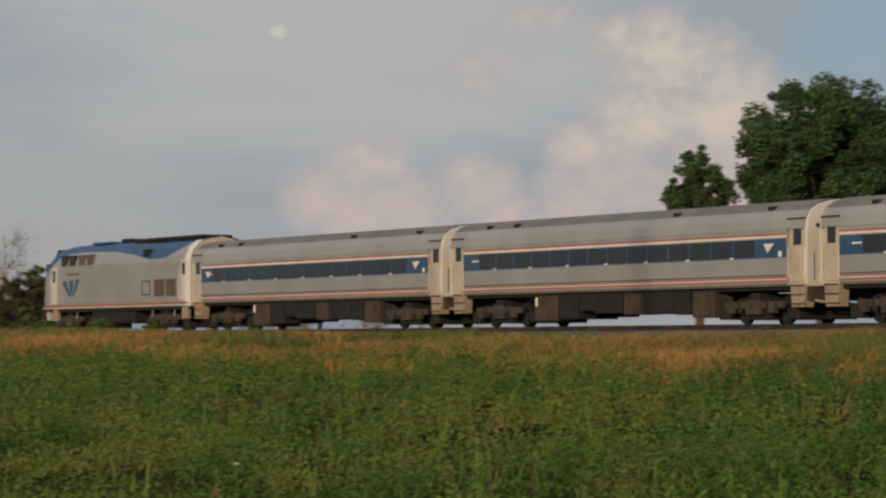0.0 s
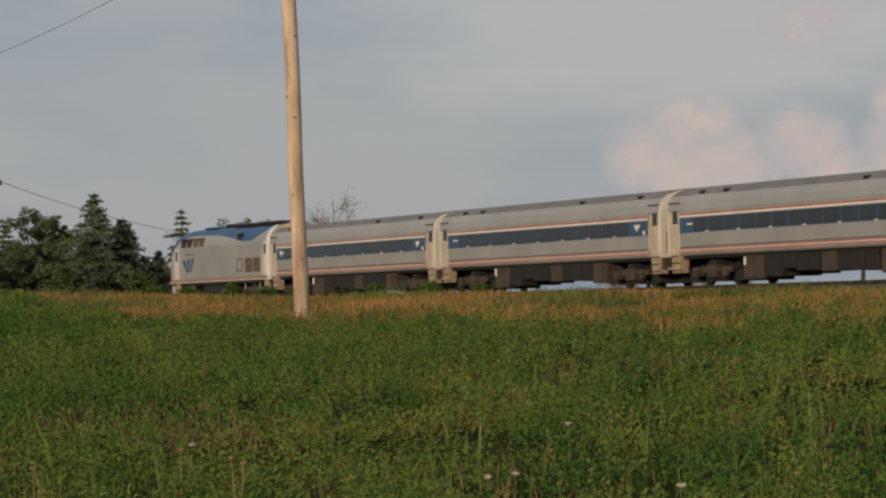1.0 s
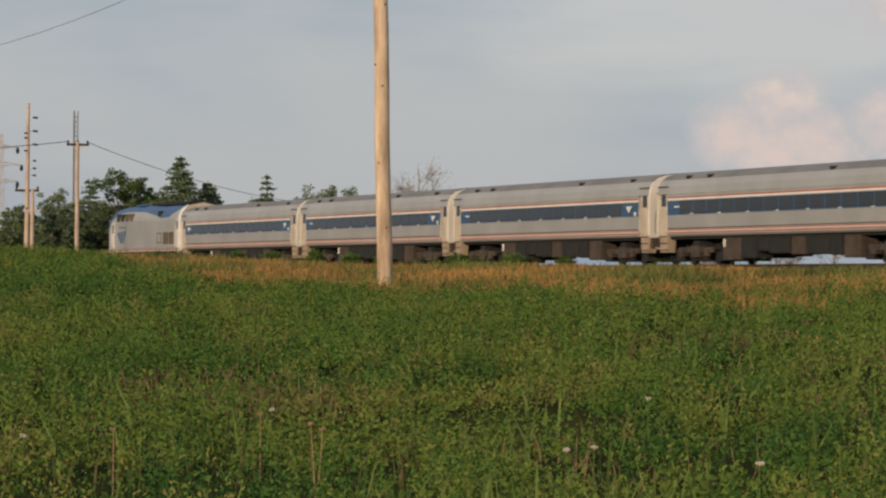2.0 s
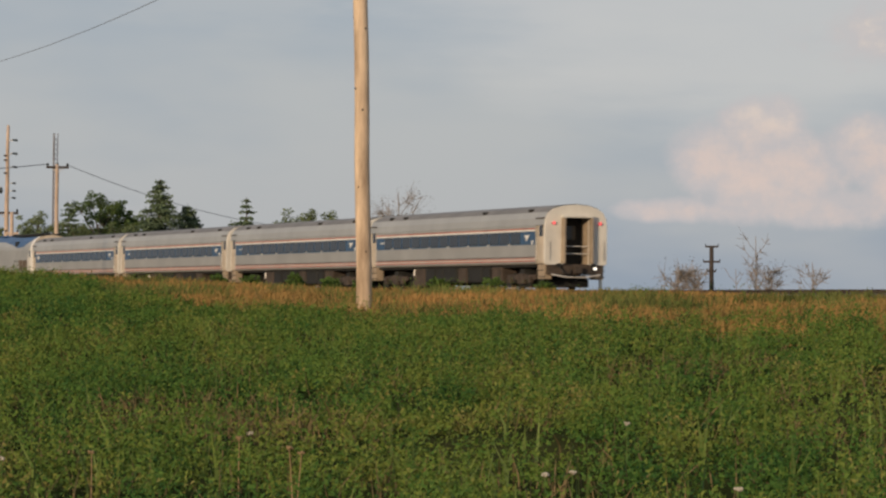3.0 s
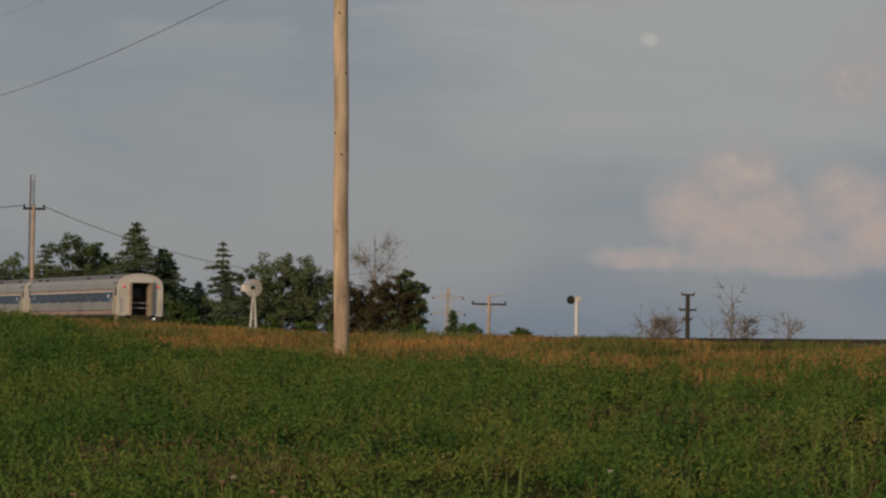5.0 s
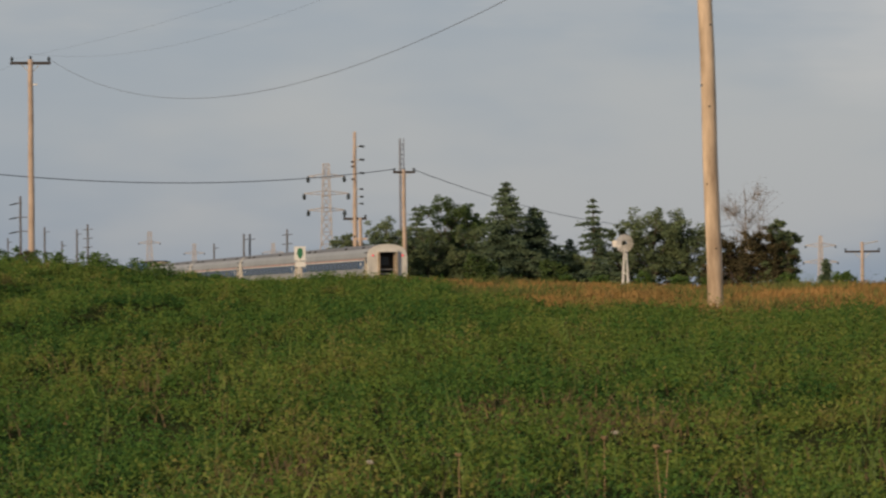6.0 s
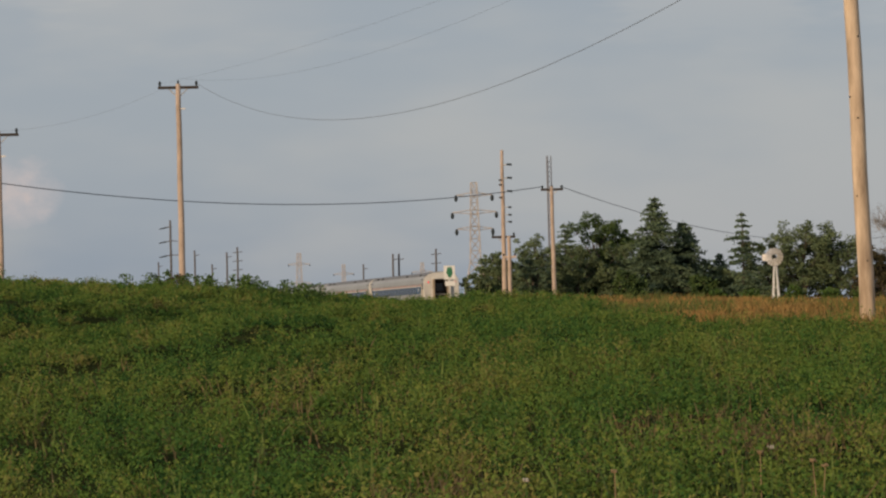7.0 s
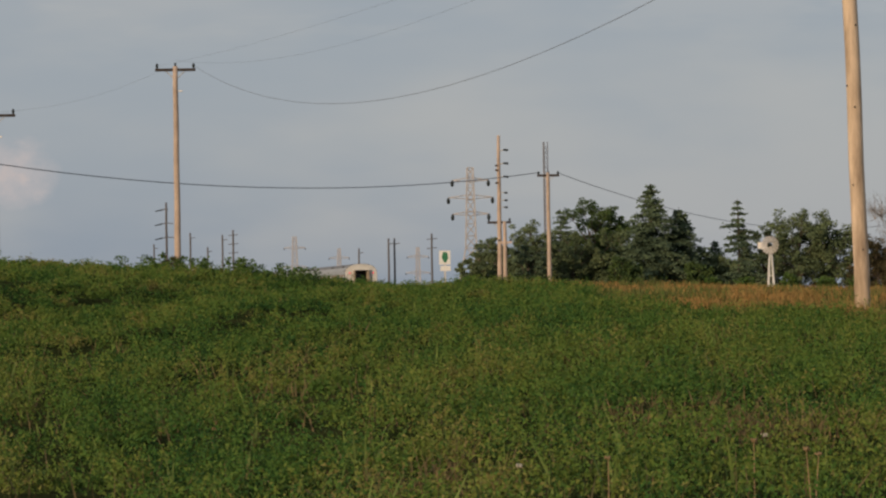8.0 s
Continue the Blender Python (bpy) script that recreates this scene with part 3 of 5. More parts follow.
def build_verge():
    rng = np.random.default_rng(5)
    n = 38000
    q = 21.9 + (56.9 - 21.9) * rng.uniform(size=n) ** 1.15
    ang = np.radians(rng.uniform(9.5, 40, n))          # angle from the track's heading
    r = q / np.sin(ang)
    x = r * np.sin(ang + PHI)
    y = r * np.cos(ang + PHI)
    ok = (r < 300) & (q > crop_edge(x, y) - 1.1)
    x, y, r = x[ok], y[ok], r[ok]
    patch = 0.5 + 0.5 * np.sin(x * 0.22 + 1.7 * np.sin(y * 0.11)) * np.sin(y * 0.17 + x * 0.06)
    tall = 0.16 + 0.24 * patch
    spots = np.sin(x * 0.9 + 1.9 * np.sin(y * 0.23)) * np.sin(y * 0.33 + 1.4 * np.sin(x * 0.41)) + 0.5 * np.sin(x * 0.31 - y * 0.12) + rng.normal(0, 0.25, len(x))
    dry = spots > -0.48
    for name, pick, material, label in (("verge_grass", dry, "dry", "dry straw-brown verge grass in patches"), ("green_verge_grass", ~dry, "green_tuft", "green verge grass between dry patches")):
        grow = 1.0 if material == "dry" else 1.25
        blades_mesh(name, rng, x[pick], y[pick], tall[pick] * grow, 0.010 + r[pick] * 0.00013, material, label, 5, 0.5)
    # leafy weeds scattered in the verge
    m = 420
    q = rng.uniform(25, 55, m)
    ang = np.radians(rng.uniform(11, 40, m))
    r = q / np.sin(ang)
    x, y = r * np.sin(ang + PHI), r * np.cos(ang + PHI)
    k = np.repeat(np.arange(m), 40)
    sz = (rng.uniform(0.1, 0.45, m) * (rng.uniform(size=m) < 0.4) + 0.15) * (1 + 0.5 * smooth(-x, -16, 2) * smooth(q, 34, 52))
    c = np.stack([x[k] + rng.normal(0, 0.35, len(k)) * sz[k], y[k] + rng.normal(0, 0.35, len(k)) * sz[k], height(x, y)[k] + sz[k] * rng.uniform(0, 1, len(k))], 1)
    tagged(finish("verge_weeds", quads_mesh("verge_weeds", leaves(rng, c, 0.07, 0.5, 0.6)), "weed"), "leafy green weeds among the verge grass", "weeds", kind="stuff")


def build_flower(az, r, tall, heads=1, kind="umbel", seed=0):
    rnd = random.Random(seed)
    p = on_ground(az, r, 0.02)
    label = "dried flower head on a tall brown stalk above the crop" if kind == "stalk" else "pale flat-topped wildflower on a thin stem above the crop"
    f = root("wildflower", p, label, "wildflower", "wildflowers in the field")
    for h in range(heads):
        ox, hh = (h - (heads - 1) / 2) * 0.07, tall * rnd.uniform(0.9, 1.05)
        part("stem", tubed([(0, 0, 0), (ox * 0.6, 0.01, hh * 0.6), (ox, 0, hh)], [0.005, 0.004, 0.003], 5), "weed" if kind == "umbel" else "stalk", f)
        bm = bmesh.new()
        for _ in range(16):
            a, d = rnd.uniform(0, 6.28), 0.018 * math.sqrt(rnd.random())
            v = bmesh.ops.create_icosphere(bm, subdivisions=1, radius=0.008)["verts"]
            bmesh.ops.translate(bm, verts=v, vec=(ox + d * math.cos(a), d * math.sin(a), hh + 0.012 * rnd.random() + d * 0.25))
        part("flower_head", bm, "umbel" if kind == "umbel" else "stalk", f)
    return f


# ---- train ----
def coach_ring(x, inset=0.0, top=3.96):
    half = [(1.46, 1.10), (1.53, 1.18), (1.53, 2.0), (1.53, 2.95), (1.485, 3.28), (1.35, 3.56), (1.07, 3.77), (0.6, 3.91), (0.0, top)]
    half = [(max(y - inset, 0), z) for y, z in half]
    return [(x, y, z) for y, z in half] + [(x, -y, z) for y, z in half[-2::-1]]


def build_bogie(parent, x, wheel_r, base, wide=1.22, material="rust", drop=0.12):
    before = set(parent.children)
    for sy in (1, -1):
        bm = boxed(x - base / 2 - 0.5, x + base / 2 + 0.5, sy * wide - 0.08, sy * wide + 0.08, 0.50, 0.74, bevel=0.03)
        box(bm, x - 0.45, x + 0.45, sy * wide - 0.1, sy * wide + 0.1, 0.30, 0.80, bevel=0.03)
        part("bogie_frame", bm, material, parent)
        for sx in (1, -1):
            cx = x + sx * base / 2
            part("axle_box", boxed(cx - 0.17, cx + 0.17, sy * (wide + 0.09) - 0.09, sy * (wide + 0.09) + 0.09, 0.34, 0.66, bevel=0.03), material, parent)
            bm = bmesh.new()
            for (r0, y0, y1) in ((wheel_r, 0.70, 0.80), (wheel_r + 0.025, 0.67, 0.70), (0.12, 0.80, 0.86)):
                v = bmesh.ops.create_cone(bm, cap_ends=True, segments=28, radius1=r0, radius2=r0, depth=y1 - y0)["verts"]
                bmesh.ops.transform(bm, matrix=Matrix.Translation((cx, sy * (y0 + y1) / 2, wheel_r)) @ Matrix.Rotation(math.pi / 2, 4, "X"), verts=v)
            part("wheel", bm, "black", parent)
            part("spring", tubed([(cx + sx * -0.42, sy * wide, 0.36), (cx + sx * -0.42, sy * wide, 0.82)], 0.1, 10), "black", parent)
    for sx in (-1, 0, 1):
        w = base / 2 - wheel_r - 0.06 if sx == 0 else 0.34
        cx = x + sx * (base / 2 + wheel_r + 0.38)
        part("brake_rigging", boxed(cx - w, cx + w, -1.1, 1.1, 0.15, 0.56, bevel=0.03), "black", parent)
    part("bolster", boxed(x - 0.3, x + 0.3, -1.25, 1.25, 0.72, 1.02, bevel=0.04), "black", parent)
    for sx in (1, -1):
        part("axle", tubed([(x + sx * base / 2, -0.8, wheel_r), (x + sx * base / 2, 0.8, wheel_r)], 0.09, 10), "black", parent)
    for ob in set(parent.children) - before:
        ob.location.z = -drop


def build_coach(name, label, seed=0):
    rnd = random.Random(seed)
    c = root(name, (0, 0, 0), label, "rail coach", "coaches of the train")
    X = 11.49
    body_ring = lambda x: [v for v in coach_ring(x) if v[2] < 3.0]
    part("body", loft([body_ring(-X), body_ring(X)]), "steel", c)
    # roof shell along the whole length, set a little proud
    def roof_ring(x, lift=0.004):
        up = [v for v in coach_ring(x) if v[2] > 2.9]
        return [(a, b * 1.003, z + lift) for a, b, z in up]
    part("roof", loft([roof_ring(-12.56), roof_ring(-12.0), roof_ring(12.0), roof_ring(12.56)], closed=False), "steel", c, smoothed=False)
    # a darker strip along the crown
    crown = lambda x: [(a, b * 1.0, z + 0.012) for a, b, z in coach_ring(x) if z > 3.5]
    part("roof_crown", loft([crown(-12.54), crown(12.54)], closed=False), "roof_steel", c, "darker grey roof crown")
    for k, x in enumerate((-10.2, -4.1, 7.6, 9.8)):
        part("roof_vent", boxed(x - 0.17, x + 0.17, 1.10, 1.34, 3.60, 3.74, bevel=0.03), "black", c)
    for sy in (1, -1):
        def strip(nm, x0, x1, z0, z1, y, material, lab=""):
            return part(nm, boxed(x0, x1, min(sy * 1.50, sy * y), max(sy * 1.50, sy * y), z0, z1), material, c, lab)
        strip("window_band", -X + 0.02, X - 0.02, 2.03, 2.65, 1.536, "blue", "deep blue painted band")
        strip("red_stripe", -X + 0.02, X - 0.02, 2.765, 2.82, 1.536, "red", "red stripe")
        strip("white_stripe", -X + 0.02, X - 0.02, 2.685, 2.755, 1.536, "white", "white stripe")
        strip("sill_stripe", -X + 0.02, X - 0.02, 1.235, 1.285, 1.537, "red", "red stripe")
        strip("sill_stripe", -X + 0.02, X - 0.02, 1.30, 1.34, 1.536, "end_paint", "cream stripe")
        strip("sill_stripe", -X + 0.02, X - 0.02, 1.355, 1.395, 1.537, "red", "red stripe")
        strip("belt_moulding", -X + 0.02, X - 0.02, 1.43, 1.465, 1.542, "rust", "dark belt moulding")
        n = 14
        for k in range(n):
            x = -8.9 + k * (18.4 / (n - 1))
            bm = boxed(x - 0.635, x + 0.635, min(sy * 1.50, sy * 1.544), max(sy * 1.50, sy * 1.544), 2.10, 2.61)
            w = part("window", bm, "glass", c)
            for z0, z1 in ((2.085, 2.11), (2.60, 2.625)):
                part("window_frame", boxed(x - 0.65, x + 0.65, min(sy * 1.5, sy * 1.549), max(sy * 1.5, sy * 1.549), z0, z1), "rubber", w)
            if k % 2 == 1:
                strip("notice_plate", x - 0.75, x - 0.52, 2.035, 2.085, 1.552, "white", "small white notice plate")
        # arrow-shaped mark at the rear end of the band, plain
        bm = bmesh.new()
        tri = [(-10.75, 2.50), (-10.1, 2.50), (-10.35, 2.20)]
        a = [bm.verts.new((x, sy * 1.542, z)) for x, z in tri]
        b = [bm.verts.new((x, sy * 1.52, z)) for x, z in tri]
        bm.faces.new(a), bm.faces.new(b[::-1])
        for k in range(3):
            bm.faces.new((a[k], a[(k + 1) % 3], b[(k + 1) % 3], b[k]))
        bmesh.ops.recalc_face_normals(bm, faces=bm.faces)
        part("arrow_mark", bm, "white", c, "plain white arrow mark")
        strip("notice_plate", -11.2, -11.0, 2.06, 2.24, 1.541, "white", "small white notice plate")
        strip("number_bar", 10.2, 10.75, 2.36, 2.42, 1.541, "white", "small unreadable white lettering bar")
        for sx in (1, -1):
            # entrance: recessed door, window, step well
            x0, x1 = sorted((sx * 11.50, sx * 12.555))
            part("vestibule_wall", boxed(x0, x1, min(sy * 1.30, sy * 1.43), max(sy * 1.30, sy * 1.43), 1.12, 3.24), "door_paint", c)
            d = part("entrance_door", boxed(x0 + 0.07, x1 - 0.05, min(sy * 1.40, sy * 1.465), max(sy * 1.40, sy * 1.465), 1.22, 3.22, bevel=0.015), "door_paint", c, "dull beige vestibule door")
            part("door_window", boxed(x0 + 0.29, x1 - 0.29, min(sy * 1.44, sy * 1.48), max(sy * 1.44, sy * 1.48), 2.42, 3.08, bevel=0.018), "glass", d)
            part("door_hood", boxed(x0, x1, min(sy * 1.40, sy * 1.53), max(sy * 1.40, sy * 1.53), 3.25, 3.31, bevel=0.01), "rust", c)
            for xx in (x0 + 0.05, x1 - 0.05):
                part("grab_rail", tubed([(xx, sy * 1.50, 1.35), (xx, sy * 1.50, 2.35)], 0.018, 6), "white", c)
            bm = boxed(x0 + 0.1, x1 - 0.1, min(sy * 1.05, sy * 1.47), max(sy * 1.05, sy * 1.47), 0.40, 1.15, bevel=0.03)
            for v in bm.verts:                                 # narrows towards the lowest step
                v.co.x = (x0 + x1) / 2 + (v.co.x - (x0 + x1) / 2) * (0.78 + 0.22 * min(1, (v.co.z - 0.40) / 0.5))
            sw = part("step_well", bm, "tread", c, "tan metal step well")
            for z in (0.50, 0.80, 1.10):
                part("step", boxed(x0 + 0.14, x1 - 0.14, min(sy * 1.40, sy * 1.53), max(sy * 1.40, sy * 1.53), z, z + 0.03), "black", sw)
    # ends: cream bulkhead with rounded shoulders, diaphragm, end door
    for sx in (1, -1):
        xa, xb = sorted((sx * 12.42, sx * 12.62))
        half = [(y, z - 0.02) for _, y, z in coach_ring(0) if y > 0.63]
        poly = [(0.62, 1.10)] + half + [(0.62, 3.885)]
        for sy in (1, -1):
            rings = [[(x, sy * y * g, z) for y, z in poly] for x, g in ((sx * 12.56, 1.0), (sx * 12.62, 1.0), (sx * 12.67, 0.98))]
            part("end_panel", loft(rings), "end_paint", c, "cream-painted end bulkhead")
            part("passage_wall", boxed(*sorted((sx * 11.7, sx * 12.55)), min(sy * 0.62, sy * 0.68), max(sy * 0.62, sy * 0.68), 1.12, 3.3), "tread", c)
        top = [(-0.615, 3.32), (0.615, 3.32), (0.615, 3.885), (0.0, 3.945), (-0.615, 3.885)]
        part("end_header", loft([[(x, y, z) for y, z in top] for x in (sx * 12.56, sx * 12.665)]), "end_paint", c)
        xa, xb = sorted((sx * 12.67, sx * 12.99))
        dp = part("diaphragm", boxed(xa, xb, -0.74, -0.62, 1.15, 3.30, bevel=0.02), "tread", c, "tan gangway diaphragm")
        part("diaphragm_post", boxed(xa, xb, 0.62, 0.74, 1.15, 3.30, bevel=0.02), "tread", dp)
        part("diaphragm_header", boxed(xa, xb, -0.74, 0.74, 3.305, 3.42, bevel=0.02), "end_paint", dp)
        xd = sx * 11.75
        # painted black to stand for the shade deep in the doorway
        ed = part("end_door", boxed(*sorted((xd, xd - sx * 0.05)), -0.62, 0.62, 1.12, 3.3), "black", c, "recessed end door, black for the shade inside")
        part("end_door_window", boxed(*sorted((xd, xd + sx * 0.02)), -0.3, 0.3, 2.3, 2.95), "glass", ed)
        for z in (1.95, 1.6):
            part("safety_gate", boxed(*sorted((sx * 12.5, sx * 12.53)), -0.6, 0.6, z, z + 0.04), "galv", ed)
        for y in (-1.12, 1.12):
            for z in (3.05,):
                bm = bmesh.new()
                v = bmesh.ops.create_cone(bm, cap_ends=True, segments=14, radius1=0.08, radius2=0.07, depth=0.08)["verts"]
                bmesh.ops.transform(bm, matrix=Matrix.Translation((sx * 12.69, y, z)) @ Matrix.Rotation(math.pi / 2, 4, "Y"), verts=v)
                part("marker_socket", bm, "rubber", c, "dark marker socket")
            part("end_handrail", tubed([(sx * 12.74, y * 1.18, 1.3), (sx * 12.74, y * 1.18, 2.2)], 0.015, 6), "galv", c)
            part("jumper_socket", boxed(*sorted((sx * 12.6, sx * 12.76)), y * 0.75 - 0.09, y * 0.75 + 0.09, 0.98, 1.15, bevel=0.02), "black", c)
            part("jumper_cable", tubed([(sx * 12.74, y * 0.75, 1.02), (sx * 12.82, y * 0.6, 0.72), (sx * 12.8, y * 0.35, 0.62), (sx * 12.7, y * 0.2, 0.85)], 0.03, 6), "rubber", c)
        part("buffer_beam", boxed(*sorted((sx * 12.3, sx * 12.62)), -1.35, 1.35, 0.62, 1.12, bevel=0.03), "rust", c)
        part("end_sill_pipe", tubed([(sx * 12.66, -1.2, 0.62), (sx * 12.72, -0.4, 0.50), (sx * 12.72, 0.4, 0.50), (sx * 12.66, 1.2, 0.62)], 0.045, 6), "galv", c)
        bm = boxed(*sorted((sx * 12.4, sx * 12.95)), -0.14, 0.14, 0.72, 0.98, bevel=0.03)
        box(bm, *sorted((sx * 12.85, sx * 13.0)), -0.2, 0.2, 0.68, 1.02, bevel=0.04)
        part("coupler", bm, "rust", c)
        build_bogie(c, sx * 9.05, 0.455, 2.59)
    # boxes and tanks hung under the floor
    part("underframe", boxed(-12.2, 12.2, -1.3, 1.3, 0.98, 1.12), "black", c)
    x = -6.6
    for k, (w, z0, m) in enumerate(((1.4, 0.14, "rust"), (1.0, 0.20, "black"), (2.0, 0.26, "black"), (1.2, 0.24, "rust"), (1.9, 0.34, "black"), (1.0, 0.38, "black"), (1.5, 0.10, "black"), (1.7, 0.06, "rust"))):
        z0 += rnd.uniform(-0.04, 0.04)
        bm = boxed(x, x + w, 0.55, 1.32, z0, 1.0, bevel=0.04)
        u = part("equipment_box", bm, m, c)
        part("box_lid", boxed(x + 0.1, x + w - 0.1, 1.30, 1.335, z0 + 0.07, 0.93, bevel=0.01), m, u)
        part("equipment_box", boxed(x + 0.2, x + w, -1.3, -0.6, z0 + 0.1, 1.0, bevel=0.04), "black", c)
        x += w + rnd.uniform(0.08, 0.24)
    part("air_tank", tubed([(-6.0, 0.0, 0.78), (-3.4, 0.0, 0.78)], 0.2, 14), "black", c)
    part("white_valve", tubed([(5.9, 1.33, 0.62), (5.9, 1.33, 0.95)], 0.06, 8), "white", c)
    for ob in c.children_recursive:
        ob.data.transform(Matrix.Diagonal((1.0, 1.045, 1.0, 1.0)))
    return c


def add_tail_lamps(c):
    for y, z, r, m, lab in ((-1.18, 3.05, 0.085, "lamp_red", "lit red marker lamp"), (1.18, 3.05, 0.085, "lamp_red", "lit red marker lamp"), (-0.95, 0.92, 0.075, "lamp_white", "small white lamp")):
        bm = bmesh.new()
        v = bmesh.ops.create_cone(bm, cap_ends=True, segments=14, radius1=r, radius2=r * 0.8, depth=0.07)["verts"]
        bmesh.ops.transform(bm, matrix=Matrix.Translation((-12.745, y, z)) @ Matrix.Rotation(math.pi / 2, 4, "Y"), verts=v)
        part("marker_lamp", bm, m, c, lab)


def add_front_arrow(c):
    for sy in (1, -1):
        tri = [(10.95, 2.50), (10.35, 2.50), (10.70, 2.20)]
        rings = [[(x, sy * y, z) for x, z in tri] for y in (1.58, 1.612)]
        part("arrow_mark", loft(rings), "white", c, "plain white arrow mark")


def build_locomotive():
    c = root("locomotive", (0, 0, 0), "silver diesel passenger locomotive with a blue roof", "locomotive")
    zs, ys = [1.0, 1.3, 3.15, 3.45, 3.75, 4.0, 4.15, 4.24], [1.50, 1.53, 1.53, 1.47, 1.30, 1.02, 0.65, 0.0]
    stations = [9.95, 9.75, 9.3, 8.7, 8.1, 7.2, 6, 4.5, 3, 1.5, 0, -1.5, -3, -4, -5, -6, -7, -7.8, -8.5, -9.1, -9.5, -9.95]
    top = lambda x: float(np.interp(x, [-10, 7.9, 8.6, 9.3, 9.95], [4.24, 4.24, 4.0, 3.25, 2.35]))
    # lower edge of the blue: a long wave
    edge = lambda x: float(np.interp(x, [-9.95, -9.3, -8.5, -7, -5.2, -3, 0, 4.5, 6.5, 7.6, 8.5, 9.3, 9.95], [4.12, 3.95, 3.65, 3.28, 3.22, 3.5, 3.74, 3.80, 3.74, 3.45, 2.95, 2.35, 2.1]))
    def half(x, z):
        t = top(x)
        narrow = 1.0 - 0.22 * max(0, (x - 8.9)) ** 1.3
        zz = 1.0 + (z - 1.0) * (3.24 / (t - 1.0))
        return float(np.interp(zz, zs, ys)) * narrow
    for sy in (1, -1):
        rings = [[(x, sy * half(x, z), z) for z in np.linspace(1.0, min(edge(x), top(x) - 0.06), 10)] for x in stations]
        part("body_side", loft(rings, closed=False), "steel", c, "silver-grey body side", smoothed=False)
        part("sill_stripe", boxed(-9.9, 9.3, min(sy * 1.45, sy * 1.537), max(sy * 1.45, sy * 1.537), 1.12, 1.18), "red", c, "red sill stripe")
        part("sill_stripe", boxed(-9.9, 9.3, min(sy * 1.45, sy * 1.534), max(sy * 1.45, sy * 1.534), 1.04, 1.08), "end_paint", c, "cream sill stripe")
        Y = lambda a, b: (min(sy * a, sy * b), max(sy * a, sy * b))
        for k in range(2):
            x0 = -8.35 + k * 1.42
            g = part("radiator_grille", boxed(x0, x0 + 1.25, *Y(1.48, 1.545), 1.48, 2.28), "grille", c, "brown radiator grille")
            for j in range(8):
                part("louvre", boxed(x0 + 0.04, x0 + 1.21, *Y(1.5, 1.56), 1.53 + j * 0.092, 1.56 + j * 0.092), "grille", g)
        hp = part("hatch_panel", boxed(-5.2, -4.15, *Y(1.5, 1.54), 1.55, 2.25), "steel", c)
        for x0, x1, z0, z1 in ((-5.2, -4.15, 2.20, 2.25), (-5.2, -4.15, 1.55, 1.60), (-5.2, -5.13, 1.6, 2.2), (-4.22, -4.15, 1.6, 2.2)):
            part("hatch_frame", boxed(x0, x1, *Y(1.5, 1.55), z0, z1), "black", hp)
        for k, x in enumerate((6.3, 5.15, 3.85, 2.7)):
            lv = part("intake_louvre", boxed(x - 0.4, x + 0.4, *Y(1.40, 1.542), 3.14, 3.66), "black" if k < 2 else "grille", c, "dark air intake")
            for j in range(4):
                part("louvre", boxed(x - 0.38, x + 0.38, *Y(1.40, 1.556), 3.20 + j * 0.11, 3.23 + j * 0.11), "grille", lv)
        part("vent_slot", boxed(-5.0, -4.2, *Y(1.25, 1.50), 3.35, 3.72), "black", c)
        part("rear_door", boxed(-9.6, -8.95, *Y(1.45, 1.545), 1.25, 3.15, bevel=0.01), "end_paint", c)
        part("rear_door_window", boxed(-9.48, -9.1, *Y(1.47, 1.552), 2.45, 3.0), "glass", c)
        cd = part("cab_door", boxed(7.35, 8.05, *Y(1.45, 1.543), 1.25, 3.1, bevel=0.01), "end_paint", c, "pale cab door")
        part("cab_door_window", boxed(7.5, 7.9, *Y(1.47, 1.55), 2.35, 2.95), "glass", cd)
        part("cab_side_window", boxed(8.25, 9.0, *Y(1.2, 1.50), 2.75, 3.3, bevel=0.01), "glass", c)
        for xx in (7.25, 8.12, -9.7, -8.85):
            part("grab_rail", tubed([(xx, sy * 1.58, 1.25), (xx, sy * 1.58, 2.7)], 0.02, 6), "white", c)
        # plain arrow-like mark in three blue bars
        for k in range(3):
            bm = bmesh.new()
            x0 = 6.3 - k * 0.95
            pts = [(x0 + 0.30, 2.32 + 0.06 * k), (x0 - 0.30, 2.44 + 0.03 * k), (5.40 - 0.30 * k, 1.66 + 0.03 * k), (5.60 - 0.30 * k, 1.60)]
            a = [bm.verts.new((x, sy * 1.541, z)) for x, z in pts]
            b = [bm.verts.new((x, sy * 1.52, z)) for x, z in pts]
            bm.faces.new(a), bm.faces.new(b[::-1])
            for j in range(4):
                bm.faces.new((a[j], a[(j + 1) % 4], b[(j + 1) % 4], b[j]))
            bmesh.ops.recalc_face_normals(bm, faces=bm.faces)
            part("arrow_mark", bm, "blue", c, "plain blue arrow mark")
        part("lettering_bar", boxed(4.2, 5.9, *Y(1.5, 1.54), 2.68, 2.76), "grille", c, "grey bar of small lettering")
        build_loco_side(c, sy, Y)
    rings = []
    for x in stations:
        t, b = top(x), min(edge(x), top(x) - 0.06)
        z_side = list(np.linspace(b, t, 9))
        ring = [(x, half(x, z) + (0.003 if z < t else 0), z) for z in z_side]
        rings.append(ring + [(x, -y, z) for _, y, z in ring[-2::-1]])
    part("roof", loft(rings, closed=False), "roof_blue", c, "deep blue roof and cab top", smoothed=False)
    def cap(x):
        t = top(x)
        r = [(x, half(x, z), z) for z in np.linspace(1.0, t, 16)]
        return r + [(x, -y, z) for _, y, z in r[-2::-1]]
